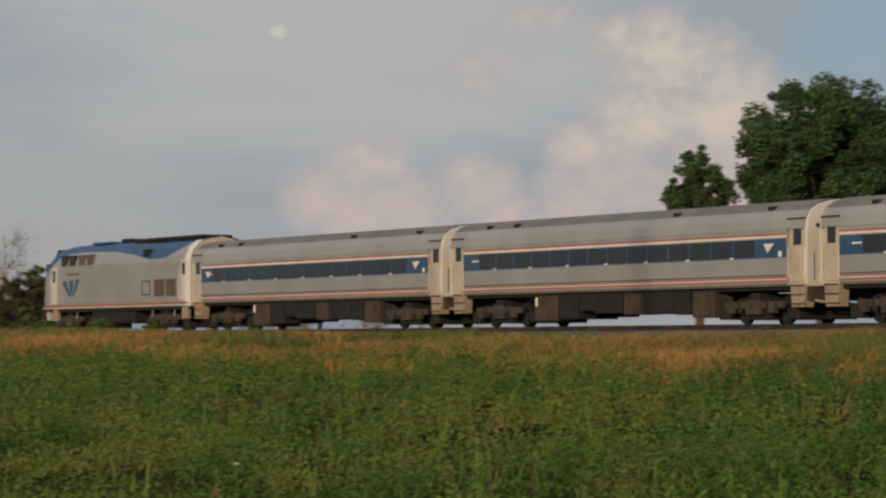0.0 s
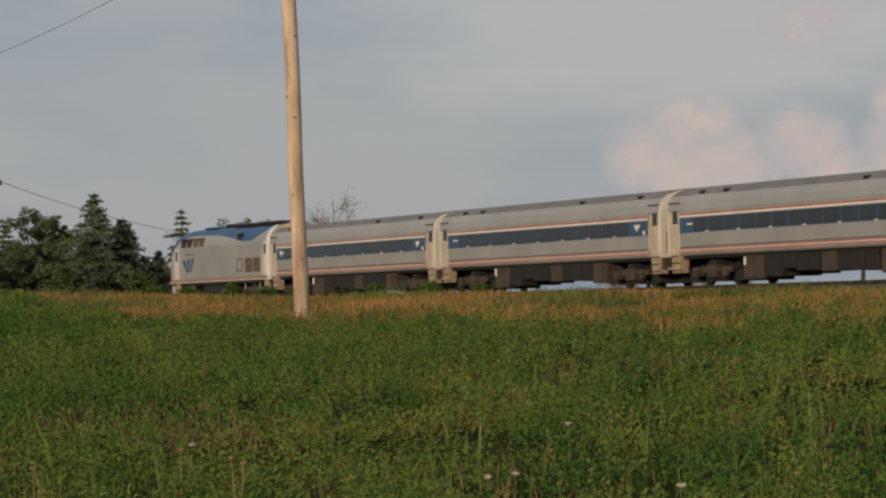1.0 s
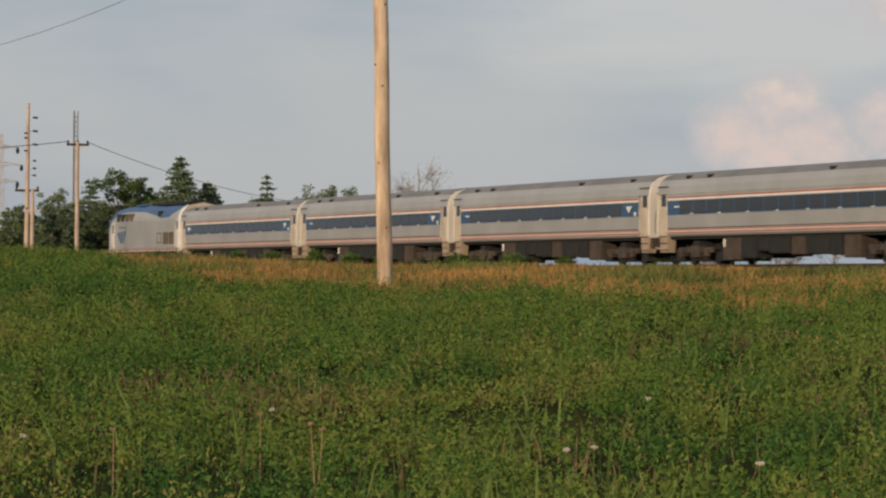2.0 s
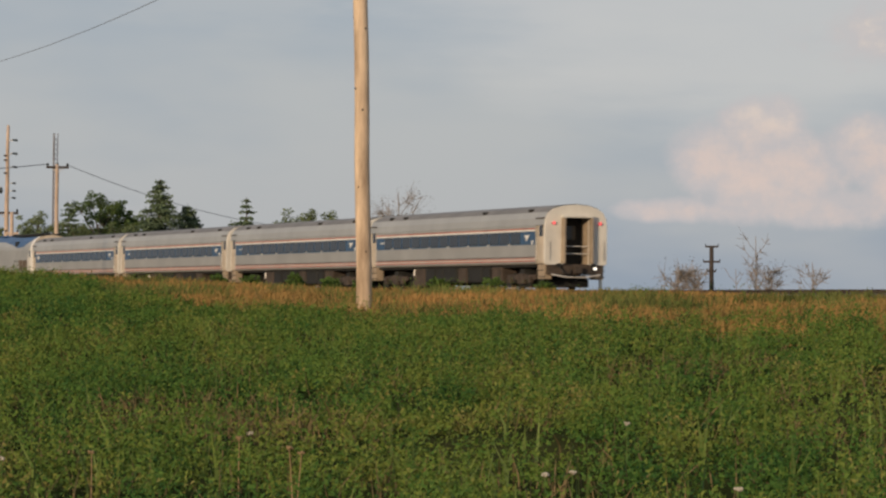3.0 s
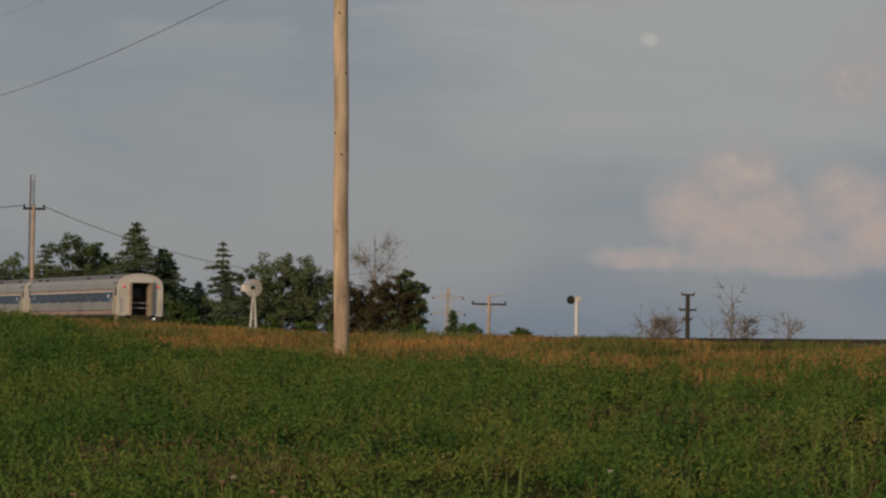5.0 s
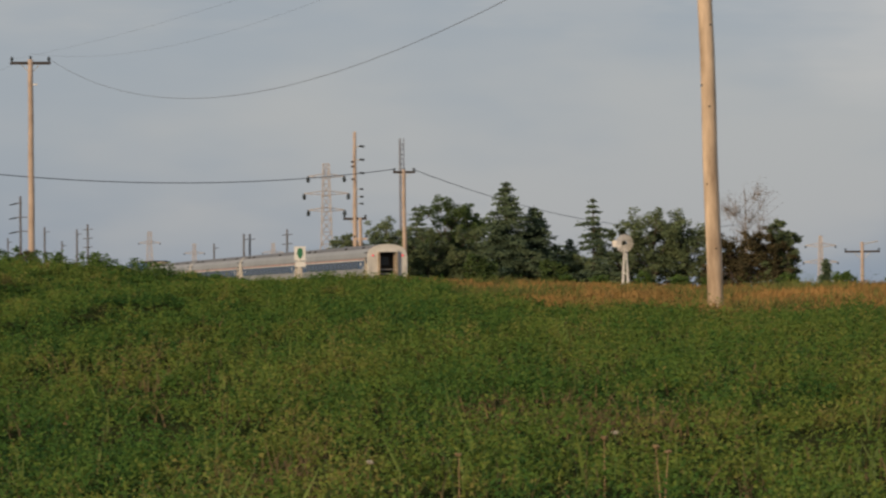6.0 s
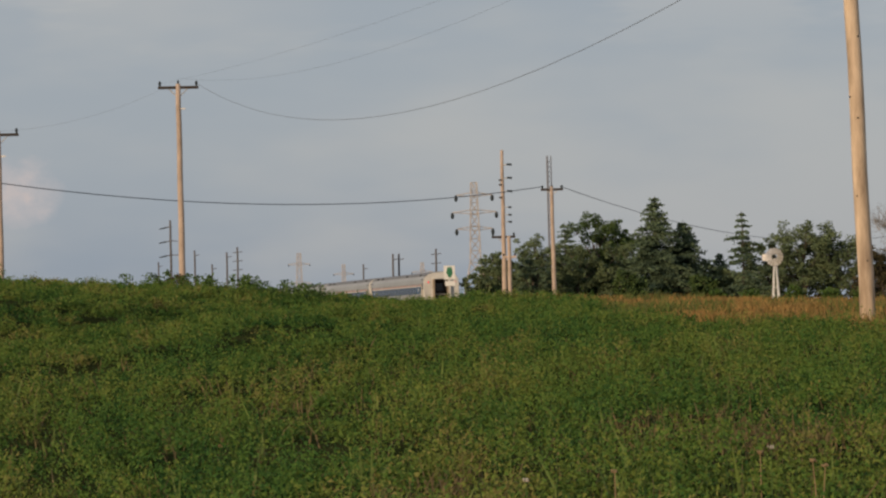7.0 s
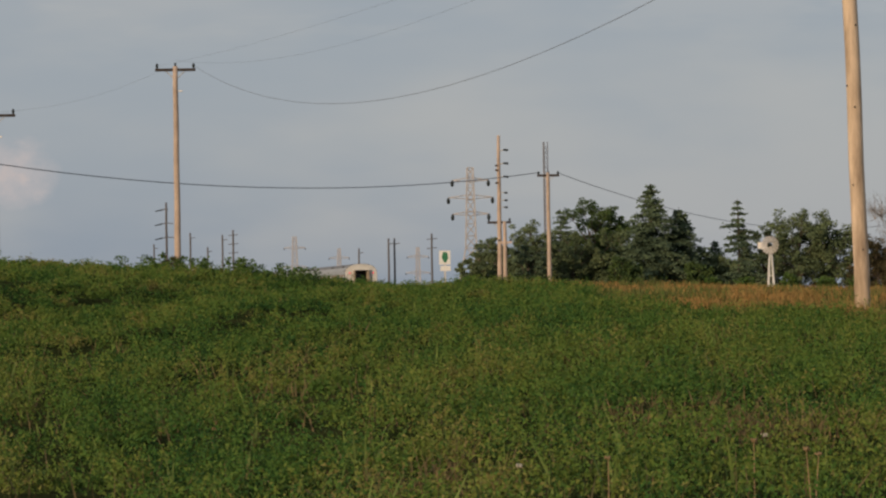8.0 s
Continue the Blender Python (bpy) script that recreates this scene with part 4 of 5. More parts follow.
    part("rear_bulkhead", loft([cap(-9.94), [(-10.05, y * 0.98, z) for _, y, z in cap(-9.94)]]), "door_paint", c, "tan rear bulkhead")
    rim = [[(x, y * g, 1.0 + (z - 1.0) * (1 + (g - 1) * 0.4)) for _, y, z in cap(-9.94)] for x, g in ((-9.50, 1.012), (-9.98, 1.014), (-10.10, 0.995))]
    part("rear_rim", loft(rim, closed=False), "white", c, "pale rounded rear corner rim")
    arch = [[(x, y, z + 0.05) for _, y, z in cap(-9.94) if z > 3.98] for x in (-3.2, -10.13)]
    part("roof_arch", loft(arch, closed=False), "black", c, "black roof skin over the rear end")
    part("nose", loft([cap(9.94), [(10.1, y * 0.93, 1.0 + (z - 1) * 0.94) for _, y, z in cap(9.94)]]), "steel", c, "silver nose")
    bm = bmesh.new()
    v = [bm.verts.new(p) for p in ((9.42, 1.0, 3.12), (9.42, -1.0, 3.12), (8.66, -0.95, 3.99), (8.66, 0.95, 3.99))]
    w = [bm.verts.new((p.co.x - 0.05, p.co.y, p.co.z - 0.05)) for p in v]
    bm.faces.new(v), bm.faces.new(w[::-1])
    for k in range(4):
        bm.faces.new((v[k], v[(k + 1) % 4], w[(k + 1) % 4], w[k]))
    bmesh.ops.recalc_face_normals(bm, faces=bm.faces)
    bmesh.ops.translate(bm, verts=bm.verts, vec=(0.07, 0, 0.05))
    part("windscreen", bm, "glass", c)
    part("roof_hood", boxed(-9.6, -1.2, -0.8, 0.8, 4.14, 4.31, bevel=0.08), "black", c, "dark radiator hood")
    part("exhaust_stack", boxed(0.2, 1.3, -0.45, 0.45, 4.2, 4.40, bevel=0.05), "black", c)
    part("roof_hood", boxed(2.2, 4.6, -0.7, 0.7, 4.18, 4.30, bevel=0.05), "roof_blue", c)
    part("underframe", boxed(-9.9, 9.8, -1.42, 1.42, 0.86, 1.02), "black", c)
    part("fuel_tank", boxed(-2.6, 2.9, -1.35, 1.35, 0.28, 0.9, bevel=0.12), "black", c, "dark fuel tank")
    part("pilot", boxed(9.6, 10.05, -1.35, 1.35, 0.22, 0.98, bevel=0.06), "black", c)
    part("rear_coupler", boxed(-10.5, -9.9, -0.15, 0.15, 0.7, 0.98, bevel=0.03), "rust", c)
    part("diaphragm", boxed(-10.4, -10.0, -0.6, 0.6, 1.2, 3.3, bevel=0.05), "end_paint", c)
    for x in (6.3, -6.3):
        build_bogie(c, x, 0.508, 2.75, 1.2, "rust")
    return c


def build_loco_side(c, sy, Y):
    for x in (7.9, 5.0, -5.0, -7.7):
        part("sand_pipe", tubed([(x, sy * 1.3, 0.95), (x + 0.15, sy * 1.28, 0.45)], 0.03, 6), "galv", c)
    part("ladder", boxed(7.4, 8.0, *Y(1.3, 1.5), 0.42, 0.98, bevel=0.02), "tread", c)
    part("ladder", boxed(8.6, 9.1, *Y(1.25, 1.42), 0.42, 0.98, bevel=0.02), "galv", c)
    part("ladder", boxed(-9.6, -9.0, *Y(1.3, 1.5), 0.42, 0.98, bevel=0.02), "tread", c)


def train_pose(s, t):
    p = track_point(START - s + SPEED * t, 0, RAIL_Z + 0.12)
    return pose(p.x, p.y, p.z, 0, 0, 90 + 19.02)


def motions():
    steps = [k / 10 for k in range(81)]
    for ob, s in TRAIN:
        walk(ob, [(t, train_pose(s, t)) for t in steps])


# ---- poles, wires, masts ----
def crossarm(parent, z, half, facing, material="far_pole", pins=2, thick=0.06, pin_top=0.18):
    """An arm turned to facing (degrees about z) with pin insulators and braces."""
    m = pose(0, 0, z, 0, 0, facing)
    a = part("crossarm", boxed(-half, half, -thick * 0.8, thick * 0.8, -thick, thick, bevel=0.01, m=m), material, parent)
    for k in range(pins):
        x = -half + 0.12 + k * (2 * half - 0.24) / max(1, pins - 1)
        p = [m @ Vector((x, 0, thick)), m @ Vector((x, 0, thick + pin_top * 0.5)), m @ Vector((x, 0, thick + pin_top))]
        part("insulator", tubed(p, [thick * 0.5, thick * 1.1, thick * 0.7], 8), "insulator", a)
    for s in (-1, 1):
        part("brace", tubed([m @ Vector((s * half * 0.45, 0, -thick)), m @ Vector((s * 0.08, 0, -half * 0.45))], thick * 0.35, 5), "galv", a)
    return a


def build_pole(name, at, tall, r0, r1, label, category="utility pole", group="", lean=(0, 0), material="pole", n=16):
    ob = root(name, at, label, category, group)
    k = max(3, int(tall / 1.2))
    pts = [(lean[0] * tall * i / k + 0.012 * math.sin(i * 1.7), lean[1] * tall * i / k, tall * i / k - (0.4 if i == 0 else 0)) for i in range(k + 1)]
    part("shaft", tubed(pts, [r0 + (r1 - r0) * i / k for i in range(k + 1)], n), material, ob, smoothed=True)
    return ob


def build_wire(a, b, sag, r, label, name="overhead_wire"):
    pts = []
    for i in range(25):
        t = i / 24
        p = Vector(a).lerp(Vector(b), t)
        p.z -= sag * 4 * t * (1 - t)
        pts.append(p)
    return tagged(part(name, tubed(pts, r, 5), "wire"), label, "wire", "overhead wires")


def far(az, el, r):
    return spot(az, r, EYE_Z + r * math.tan(radians(el)))


def build_near_pole():
    at = on_ground(-0.05, 79, 0.0)
    ob = build_pole("utility_pole", at, 13.6, 0.182, 0.160, "tall weathered wooden utility pole leaning at the field edge", lean=(-0.024, 0.0), n=24)
    for z, a in ((1.6, 20), (3.1, -35), (4.9, 5), (5.4, -60), (6.8, 40), (8.2, -15)):
        d = Vector((math.sin(radians(a)), -math.cos(radians(a)), 0))
        r = 0.182 - 0.0012 * z
        p = Vector((-0.024 * z, 0, z)) + d * (r - 0.012)
        part("knot", tubed([p, p + d * 0.018], [0.035, 0.02], 8), "dark_wood", ob, "dark knot in the wood")
    crossarm(ob, 13.0, 1.2, 75, "pole", 4, 0.07).location.x = -0.30
    return ob


def build_far_poles():
    made = {}
    for key, az, r, tall_el, half in (("t", -11.52, 205, 4.24, 1.22), ("l", -14.55, 205, 3.50, 1.22)):
        at = on_ground(az, r)
        tall = EYE_Z + r * math.tan(radians(tall_el)) - at.z
        ob = build_pole("utility_pole", at, tall, 0.215, 0.15, "wooden utility pole with one crossarm beyond the crop rise", group="utility poles", material="far_pole", n=12)
        crossarm(ob, tall - 0.22, half, 11, "dark_wood", 2, 0.085, 0.3)
        part("top_insulator", tubed([(0, 0, tall), (0, 0, tall + 0.2)], [0.05, 0.07], 8), "insulator", ob)
        part("pole_step", boxed(0.1, 0.42, -0.04, 0.04, tall - 1.55, tall - 1.47), "galv", ob)
        made[key] = ob
    # tall transmission pole with stacked arms and its shorter companion
    at = on_ground(-6.08, 292)
    tall = EYE_Z + 292 * math.tan(radians(3.0)) - at.z
    ob = build_pole("transmission_pole", at, tall, 0.24, 0.13, "tall pale wooden transmission pole with stacked insulator arms", "transmission pole", material="far_pole", n=12, lean=(0.002, 0))
    for z in (0.05, 1.25, 2.4, 3.55):
        side = 1 if z > 0.1 else 0.3
        a = part("arm", tubed([(0, 0, tall - z - 0.1), (0.62 * side, -0.2, tall - z)], 0.05, 6), "galv", ob)
        if z > 0.1:
            part("insulator", tubed([(0.45, -0.2, tall - z), (0.88, -0.25, tall - z - 0.05)], [0.08, 0.10], 8), "insulator", a)
    for z in (4.95, 5.6, 6.2):
        a = part("arm", tubed([(0, 0, tall - z), (0.5, -0.2, tall - z)], 0.035, 6), "galv", ob)
        part("insulator", tubed([(0.48, -0.2, tall - z), (0.78, -0.22, tall - z - 0.02)], [0.07, 0.09], 8), "insulator", a)
    for z in (2.6, 3.0, 4.1):
        part("bracket", boxed(-0.28, 0.0, -0.2, -0.1, tall - z - 0.08, tall - z + 0.08, bevel=0.02), "rust", ob)
    crossarm(ob, tall - 7.5, 1.02, 6, "dark_wood", 2, 0.10, 0.25)
    at2 = on_ground(-5.99, 290)
    ob2 = build_pole("utility_pole", at2, 7.5, 0.19, 0.15, "shorter wooden pole beside the transmission pole", group="utility poles", material="far_pole", n=12)
    crossarm(ob2, 5.7, 0.6, 6, "far_pole", 2, 0.09, 0.2)
    # pole with the cable, and the grey lattice mast behind it
    at3 = on_ground(-5.24, 290)
    top3 = EYE_Z + 290 * math.tan(radians(2.36)) - at3.z
    ob3 = build_pole("utility_pole", at3, top3, 0.20, 0.15, "weathered wooden pole carrying a sagging cable", group="utility poles", material="far_pole", n=12, lean=(-0.004, 0))
    crossarm(ob3, top3 - 0.25, 0.95, 8, "dark_wood", 3, 0.10, 0.25)
    at4 = on_ground(-5.285, 350)
    top4 = EYE_Z + 350 * math.tan(radians(2.88)) - at4.z
    mast = root("antenna_mast", at4, "slim grey lattice antenna mast behind the trees", "mast")
    legs = [(0.27 * math.cos(a), 0.27 * math.sin(a)) for a in (0.3, 2.4, 4.5)]
    for x, y in legs:
        part("mast_leg", tubed([(x, y, 0), (x, y, top4)], 0.05, 6), "mast_steel", mast)
    bm = bmesh.new()
    k = int(top4 / 0.5)
    for i in range(k):
        for j in range(3):
            a, b = legs[j], legs[(j + 1) % 3]
            tube(bm, [(a[0], a[1], i * 0.5), (b[0], b[1], i * 0.5 + 0.5)], 0.025, 4)
    part("lattice", bm, "mast_steel", mast)
    return made


def build_lattice_tower(az, r, tall, base_half, arm_half, arms, name_label, legs_r=0.12, group="transmission towers", big=1.0):
    at = on_ground(az, r, 0.3)
    t = root("transmission_tower", at, name_label, "transmission tower", group, rz=-az)
    waist = tall * 0.45
    def corner(z, sx, sy):
        w = base_half + (base_half * 0.29 - base_half) * min(1, z / waist) if z < waist else base_half * 0.29 * (1 - 0.45 * (z - waist) / (tall - waist))
        return Vector((sx * w, sy * w, z))
    levels = [0, tall * 0.14, tall * 0.27, tall * 0.37, waist] + [waist + (tall - waist) * f for f in (0.15, 0.3, 0.45, 0.6, 0.75, 0.9, 1.0)]
    for sx, sy in ((1, 1), (1, -1), (-1, -1), (-1, 1)):
        part("leg", tubed([corner(z, sx, sy) for z in levels], legs_r, 5), "pale_steel", t)
    bm = bmesh.new()
    cs = ((1, 1), (1, -1), (-1, -1), (-1, 1))
    for z0, z1 in zip(levels, levels[1:]):
        for k in range(4):
            a, b = cs[k], cs[(k + 1) % 4]
            tube(bm, [corner(z0, *a), corner(z1, *b)], legs_r * 0.55, 4)
            tube(bm, [corner(z0, *b), corner(z1, *a)], legs_r * 0.55, 4)
            tube(bm, [corner(z1, *a), corner(z1, *b)], legs_r * 0.5, 4)
    part("bracing", bm, "pale_steel", t)
    for z, h in arms:
        for s in (1, -1):
            a = part("arm", tubed([(0, 0, z + 0.5), (s * h, 0, z)], legs_r * 0.7, 5), "pale_steel", t)
            tube_low = tubed([(0, 0, z - 0.3), (s * h, 0, z)], legs_r * 0.6, 5)
            part("arm_brace", tube_low, "pale_steel", a)
            part("insulator", tubed([(s * h, 0, z), (s * h, 0, z - 0.55 * big), (s * h, 0, z - 1.1 * big)], [0.16 * big, 0.34 * big, 0.2 * big], 8), "insulator", a)
    return t


def build_small_masts():
    # substation poles far off
    for az, el, r, arms in ((-11.29, 1.43, 520, 1), (-11.0, 1.19, 560, 1), (-10.75, 1.39, 520, 1), (-10.57, 1.47, 500, 3), (-8.45, 1.13, 560, 1),
                            (-7.95, 1.29, 470, 1), (-7.85, 1.29, 471, 1), (-7.22, 1.36, 480, 2), (-11.9, 1.25, 600, 1)):
        at = on_ground(az, r)
        tall = EYE_Z + r * math.tan(radians(el)) - at.z
        ob = build_pole("transmission_pole", at, tall, 0.17, 0.13, "dark far-off transmission pole with short arms", "transmission pole", "far transmission poles", material="haze_wood", n=8)
        for k in range(arms):
            z = tall - 0.8 - k * 1.3
            part("arm", tubed([(-0.7 * (arms > 1), 0, z), (0.75, 0, z + 0.1)], 0.06, 5), "haze_wood", ob)
    build_frame_pole(-11.69, 480, 1.95, ((0.9, 1.6, 0.3), (2.9, 1.7, 1.0), (4.9, 1.7, 1.6)))
    build_lattice_tower(-6.55, 600, EYE_Z + 600 * math.tan(radians(2.5)) - 2.0, 3.3, 3.2,
                        [(EYE_Z + 600 * math.tan(radians(2.29)) - 2, 3.2), (EYE_Z + 600 * math.tan(radians(2.0)) - 2, 3.9), (EYE_Z + 600 * math.tan(radians(1.72)) - 2, 3.2)],
                        "pale steel lattice transmission tower with dark insulators", 0.13)
    for az, el, r, bh in ((-9.53, 1.36, 900, 3.0), (-8.78, 1.15, 950, 2.2), (1.77, 1.19, 640, 1.5), (-7.45, 1.15, 900, 2.2)):
        tall = EYE_Z + r * math.tan(radians(el)) - 1.9
        build_lattice_tower(az, r, tall, bh, 4.4, [(tall * 0.86, 2.8), (tall * 0.62, 3.2)], "hazy far-off lattice transmission tower", 0.13, big=0.45)
    # pole with crossarm right of the bare bush
    at = on_ground(2.46, 430)
    tall = EYE_Z + 430 * math.tan(radians(1.05)) - at.z
    ob = build_pole("utility_pole", at, tall, 0.24, 0.2, "far wooden pole with a broad crossarm", group="utility poles", material="far_pole", n=10)
    crossarm(ob, tall - 1.2, 2.2, -2, "dark_wood", 3, 0.12, 0.3)
    part("arm", tubed([(0, 0, tall - 0.3), (2.0, 0, tall + 0.1)], 0.07, 5), "galv", ob)
    # track-side signal with round heads
    at = on_ground(3.93, 172)
    tall = EYE_Z + 172 * math.tan(radians(1.0)) - at.z
    s = build_pole("railway_signal", at, tall, 0.10, 0.085, "white-painted signal post with dark round heads", "railway signal", material="white", n=12)
    for x, z, r in ((-0.30, tall - 0.02, 0.22), (0.02, tall + 0.02, 0.20)):
        bm = bmesh.new()
        for d0, d1, rr in ((-0.06, 0.06, r), (0.06, 0.3, r * 0.55)):
            v = bmesh.ops.create_cone(bm, cap_ends=True, segments=16, radius1=rr, radius2=rr * 0.9, depth=d1 - d0)["verts"]
            bmesh.ops.transform(bm, matrix=Matrix.Translation((x, (d0 + d1) / 2, z)) @ Matrix.Rotation(math.pi / 2, 4, "X"), verts=v)
        part("signal_head", bm, "black" if x < 0 else "galv", s)
    part("base_box", boxed(-0.22, 0.22, -0.2, 0.2, 0, 0.7, bevel=0.03), "galv", s)
    # dark code-line pole
    at = on_ground(5.80, 180)
    tall = EYE_Z + 180 * math.tan(radians(1.14)) - at.z
    s = build_pole("line_pole", at, tall, 0.125, 0.11, "short dark creosoted line pole with stub arms", "line pole", material="dark_wood", n=12)
    for z, h in ((tall - 0.05, 0.34), (tall - 0.85, 0.44), (tall - 1.35, 0.24)):
        part("arm", boxed(-h, h, -0.08, 0.08, z - 0.05, z + 0.05, bevel=0.01), "dark_wood", s)
        for x in (-h, h):
            part("insulator", tubed([(x, 0, z + 0.05), (x, 0, z + 0.13)], [0.03, 0.035], 6), "insulator", s)
    # crossing mast
    at = on_ground(9.38, 150)
    tall = EYE_Z + 150 * math.tan(radians(1.81)) - at.z
    s = build_pole("crossing_mast", at, tall, 0.12, 0.05, "pale slim mast with dark lamp boxes along it", "mast", material="far_pole", n=10, lean=(0.045, 0))
    for z, x, w in ((tall - 0.9, -0.08, 0.08), (tall - 1.2, -0.06, 0.08), (tall - 2.35, -0.08, 0.08), (tall - 2.75, 0.06, 0.06)):
        part("lamp_box", boxed(0.045 * z + x - w, 0.045 * z + x + w, -0.1, 0.08, z - 0.1, z + 0.1, bevel=0.03), "black", s)
    # roadside sign
    at = on_ground(-7.03, 150)
    s = root("road_sign", at, "white board with a green leaf-shaped mark on a post", "sign", rz=6.95)
    top = EYE_Z + 150 * math.tan(radians(1.07)) - at.z
    part("post", boxed(-0.04, 0.04, 0.02, 0.08, -0.2, top - 0.05), "galv", s)
    b = part("board", boxed(-0.25, 0.25, -0.01, 0.015, top - 0.62, top, bevel=0.006), "white", s)
    bm = bmesh.new()
    shape = [(0, 0.33), (0.12, 0.30), (0.15, 0.1), (0.17, -0.05), (0.10, -0.2), (0.02, -0.33), (-0.06, -0.25), (-0.12, -0.1), (-0.17, 0.02), (-0.12, 0.18), (-0.1, 0.3)]
    a = [bm.verts.new((x * 0.85, -0.018, top - 0.31 + z * 0.75)) for x, z in shape]
    c = [bm.verts.new((x * 0.85, -0.008, top - 0.31 + z * 0.75)) for x, z in shape]
    bm.faces.new(a), bm.faces.new(c[::-1])
    for k in range(len(a)):
        bm.faces.new((a[k], a[(k + 1) % len(a)], c[(k + 1) % len(a)], c[k]))
    bmesh.ops.recalc_face_normals(bm, faces=bm.faces)
    part("leaf_mark", bm, "sign_green", b, "plain green leaf shape")
    part("plate", boxed(-0.20, 0.25, -0.01, 0.015, top - 0.90, top - 0.68, bevel=0.006), "white", s)


def build_frame_pole(az, r, el, arms):
    """A dark pole with long side arms sloping to strings of insulators."""
    at = on_ground(az, r)
    tall = EYE_Z + r * math.tan(radians(el)) - at.z
    ob = build_pole("transmission_pole", at, tall, 0.2, 0.14, "dark pole with sloping side arms behind the rise", "transmission pole", "far transmission poles", material="haze_wood", n=8)
    for z, left, right in arms:
        part("arm", tubed([(-left, 0, tall - z - 0.35), (0, 0, tall - z), (right, 0, tall - z - 0.1)], [0.05, 0.08, 0.05], 5), "haze_wood", ob)
        part("insulator", tubed([(-left * 0.95, 0, tall - z - 0.33), (-left * 0.35, 0, tall - z - 0.12)], [0.07, 0.12], 6), "insulator", ob)
    return ob


def build_windmill():
    at = on_ground(-1.52, 262)
    hub = EYE_Z + 262 * math.tan(radians(1.07)) - at.z
    w = root("garden_windmill", at, "small white ornamental windmill with a many-bladed wheel", "windmill", rz=-10)
    for x, y in ((-0.30, -0.30), (0.30, -0.30), (0.30, 0.30), (-0.30, 0.30)):
        part("tower_leg", tubed([(x, y, -0.2), (x * 0.16, y * 0.16, hub)], 0.06, 6), "white", w)
    for z in (0.8, 1.6, 2.3):
        f = 1 - 0.84 * z / hub
        bm = bmesh.new()
        for k in range(4):
            a, b = ((-1, -1), (1, -1), (1, 1), (-1, 1))[k], ((1, -1), (1, 1), (-1, 1), (-1, -1))[k]
            tube(bm, [(a[0] * 0.30 * f, a[1] * 0.30 * f, z), (b[0] * 0.30 * f, b[1] * 0.30 * f, z)], 0.03, 4)
        part("brace", bm, "white", w)
    wheel = part("wheel_hub", tubed([(0, -0.1, hub), (0, -0.45, hub)], 0.12, 10), "black", w)
    for k in range(16):
        a = 2 * math.pi * k / 16
        m = Matrix.Translation((0, -0.30, hub)) @ Matrix.Rotation(a, 4, "Y") @ Matrix.Rotation(radians(28), 4, "Z")
        bm = bmesh.new()
        bl = [(-0.05, 0.22), (0.05, 0.22), (0.12, 0.70), (-0.12, 0.70)]
        va = [bm.verts.new(m @ Vector((x, -0.006, z))) for x, z in bl]
        vb = [bm.verts.new(m @ Vector((x, 0.006, z))) for x, z in bl]
        bm.faces.new(va), bm.faces.new(vb[::-1])
        for j in range(4):
            bm.faces.new((va[j], va[(j + 1) % 4], vb[(j + 1) % 4], vb[j]))
        bmesh.ops.recalc_face_normals(bm, faces=bm.faces)
        part("blade", bm, "galv", wheel)
    part("tail_vane", boxed(-1.0, -0.35, 0.0, 0.02, hub - 0.25, hub + 0.25, bevel=0.005), "galv", w)


# ---- trees ----
def build_conifer(az, r, top_el, half, label, seed, sparse=0.0, material="needle", base_el=None):
    rng = np.random.default_rng(seed)
    at = on_ground(az, r, 0.1)
    tall = EYE_Z + r * math.tan(radians(top_el)) - at.z
    t = root("spruce_tree", at, label, "conifer tree", "trees beyond the track")
    part("trunk", tubed([(0, 0, 0), (0.05, 0, tall * 0.5), (0, 0, tall)], [tall * 0.018, tall * 0.011, 0.02], 8), "bark", t)
    cs, k = [], 0
    bm = bmesh.new()
    z = tall * 0.06
    while z < tall * 0.985:
        f = 1 - z / tall
        reach = 1.45 * half * (f ** 0.85) * rng.uniform(0.78, 1.12) + 0.12
        for b in range(int(rng.integers(6, 9))):
            if rng.uniform() < sparse:
                continue
            a = rng.uniform(0, 6.283)
            L = reach * rng.uniform(0.6, 1.1)
            tip = Vector((math.cos(a) * L, math.sin(a) * L, z - 0.10 * L + 0.05))
            tube(bm, [(0, 0, z), tip * 0.5 + Vector((0, 0, z * 0.5 + 0.03 * L)), tip], [0.035, 0.025, 0.01], 4, caps=False)
            n = max(10, int(80 * L / 1.2))
            s = rng.uniform(0.08, 1, n)
            wob = (0.16 * L * (1.1 - s)[:, None] + 0.10) * (1 - 0.4 * sparse)
            p = np.stack([np.cos(a) * L * s, np.sin(a) * L * s, z + 0.06 * L * s - 0.18 * L * s ** 2], 1) + rng.normal(0, 1, (n, 3)) * wob * np.array([1, 1, 0.3])
            cs.append(p)
        z += (tall * 0.036 + 0.08 * f) * (1 + 0.9 * sparse)
    tagged(part("branchwork", bm, "bark", t), kind="stuff")
    c = np.concatenate(cs)
    finish("crown", quads_mesh("crown", leaves(rng, c, 0.27, 0.5, up=-0.1)), material, t)
    return t


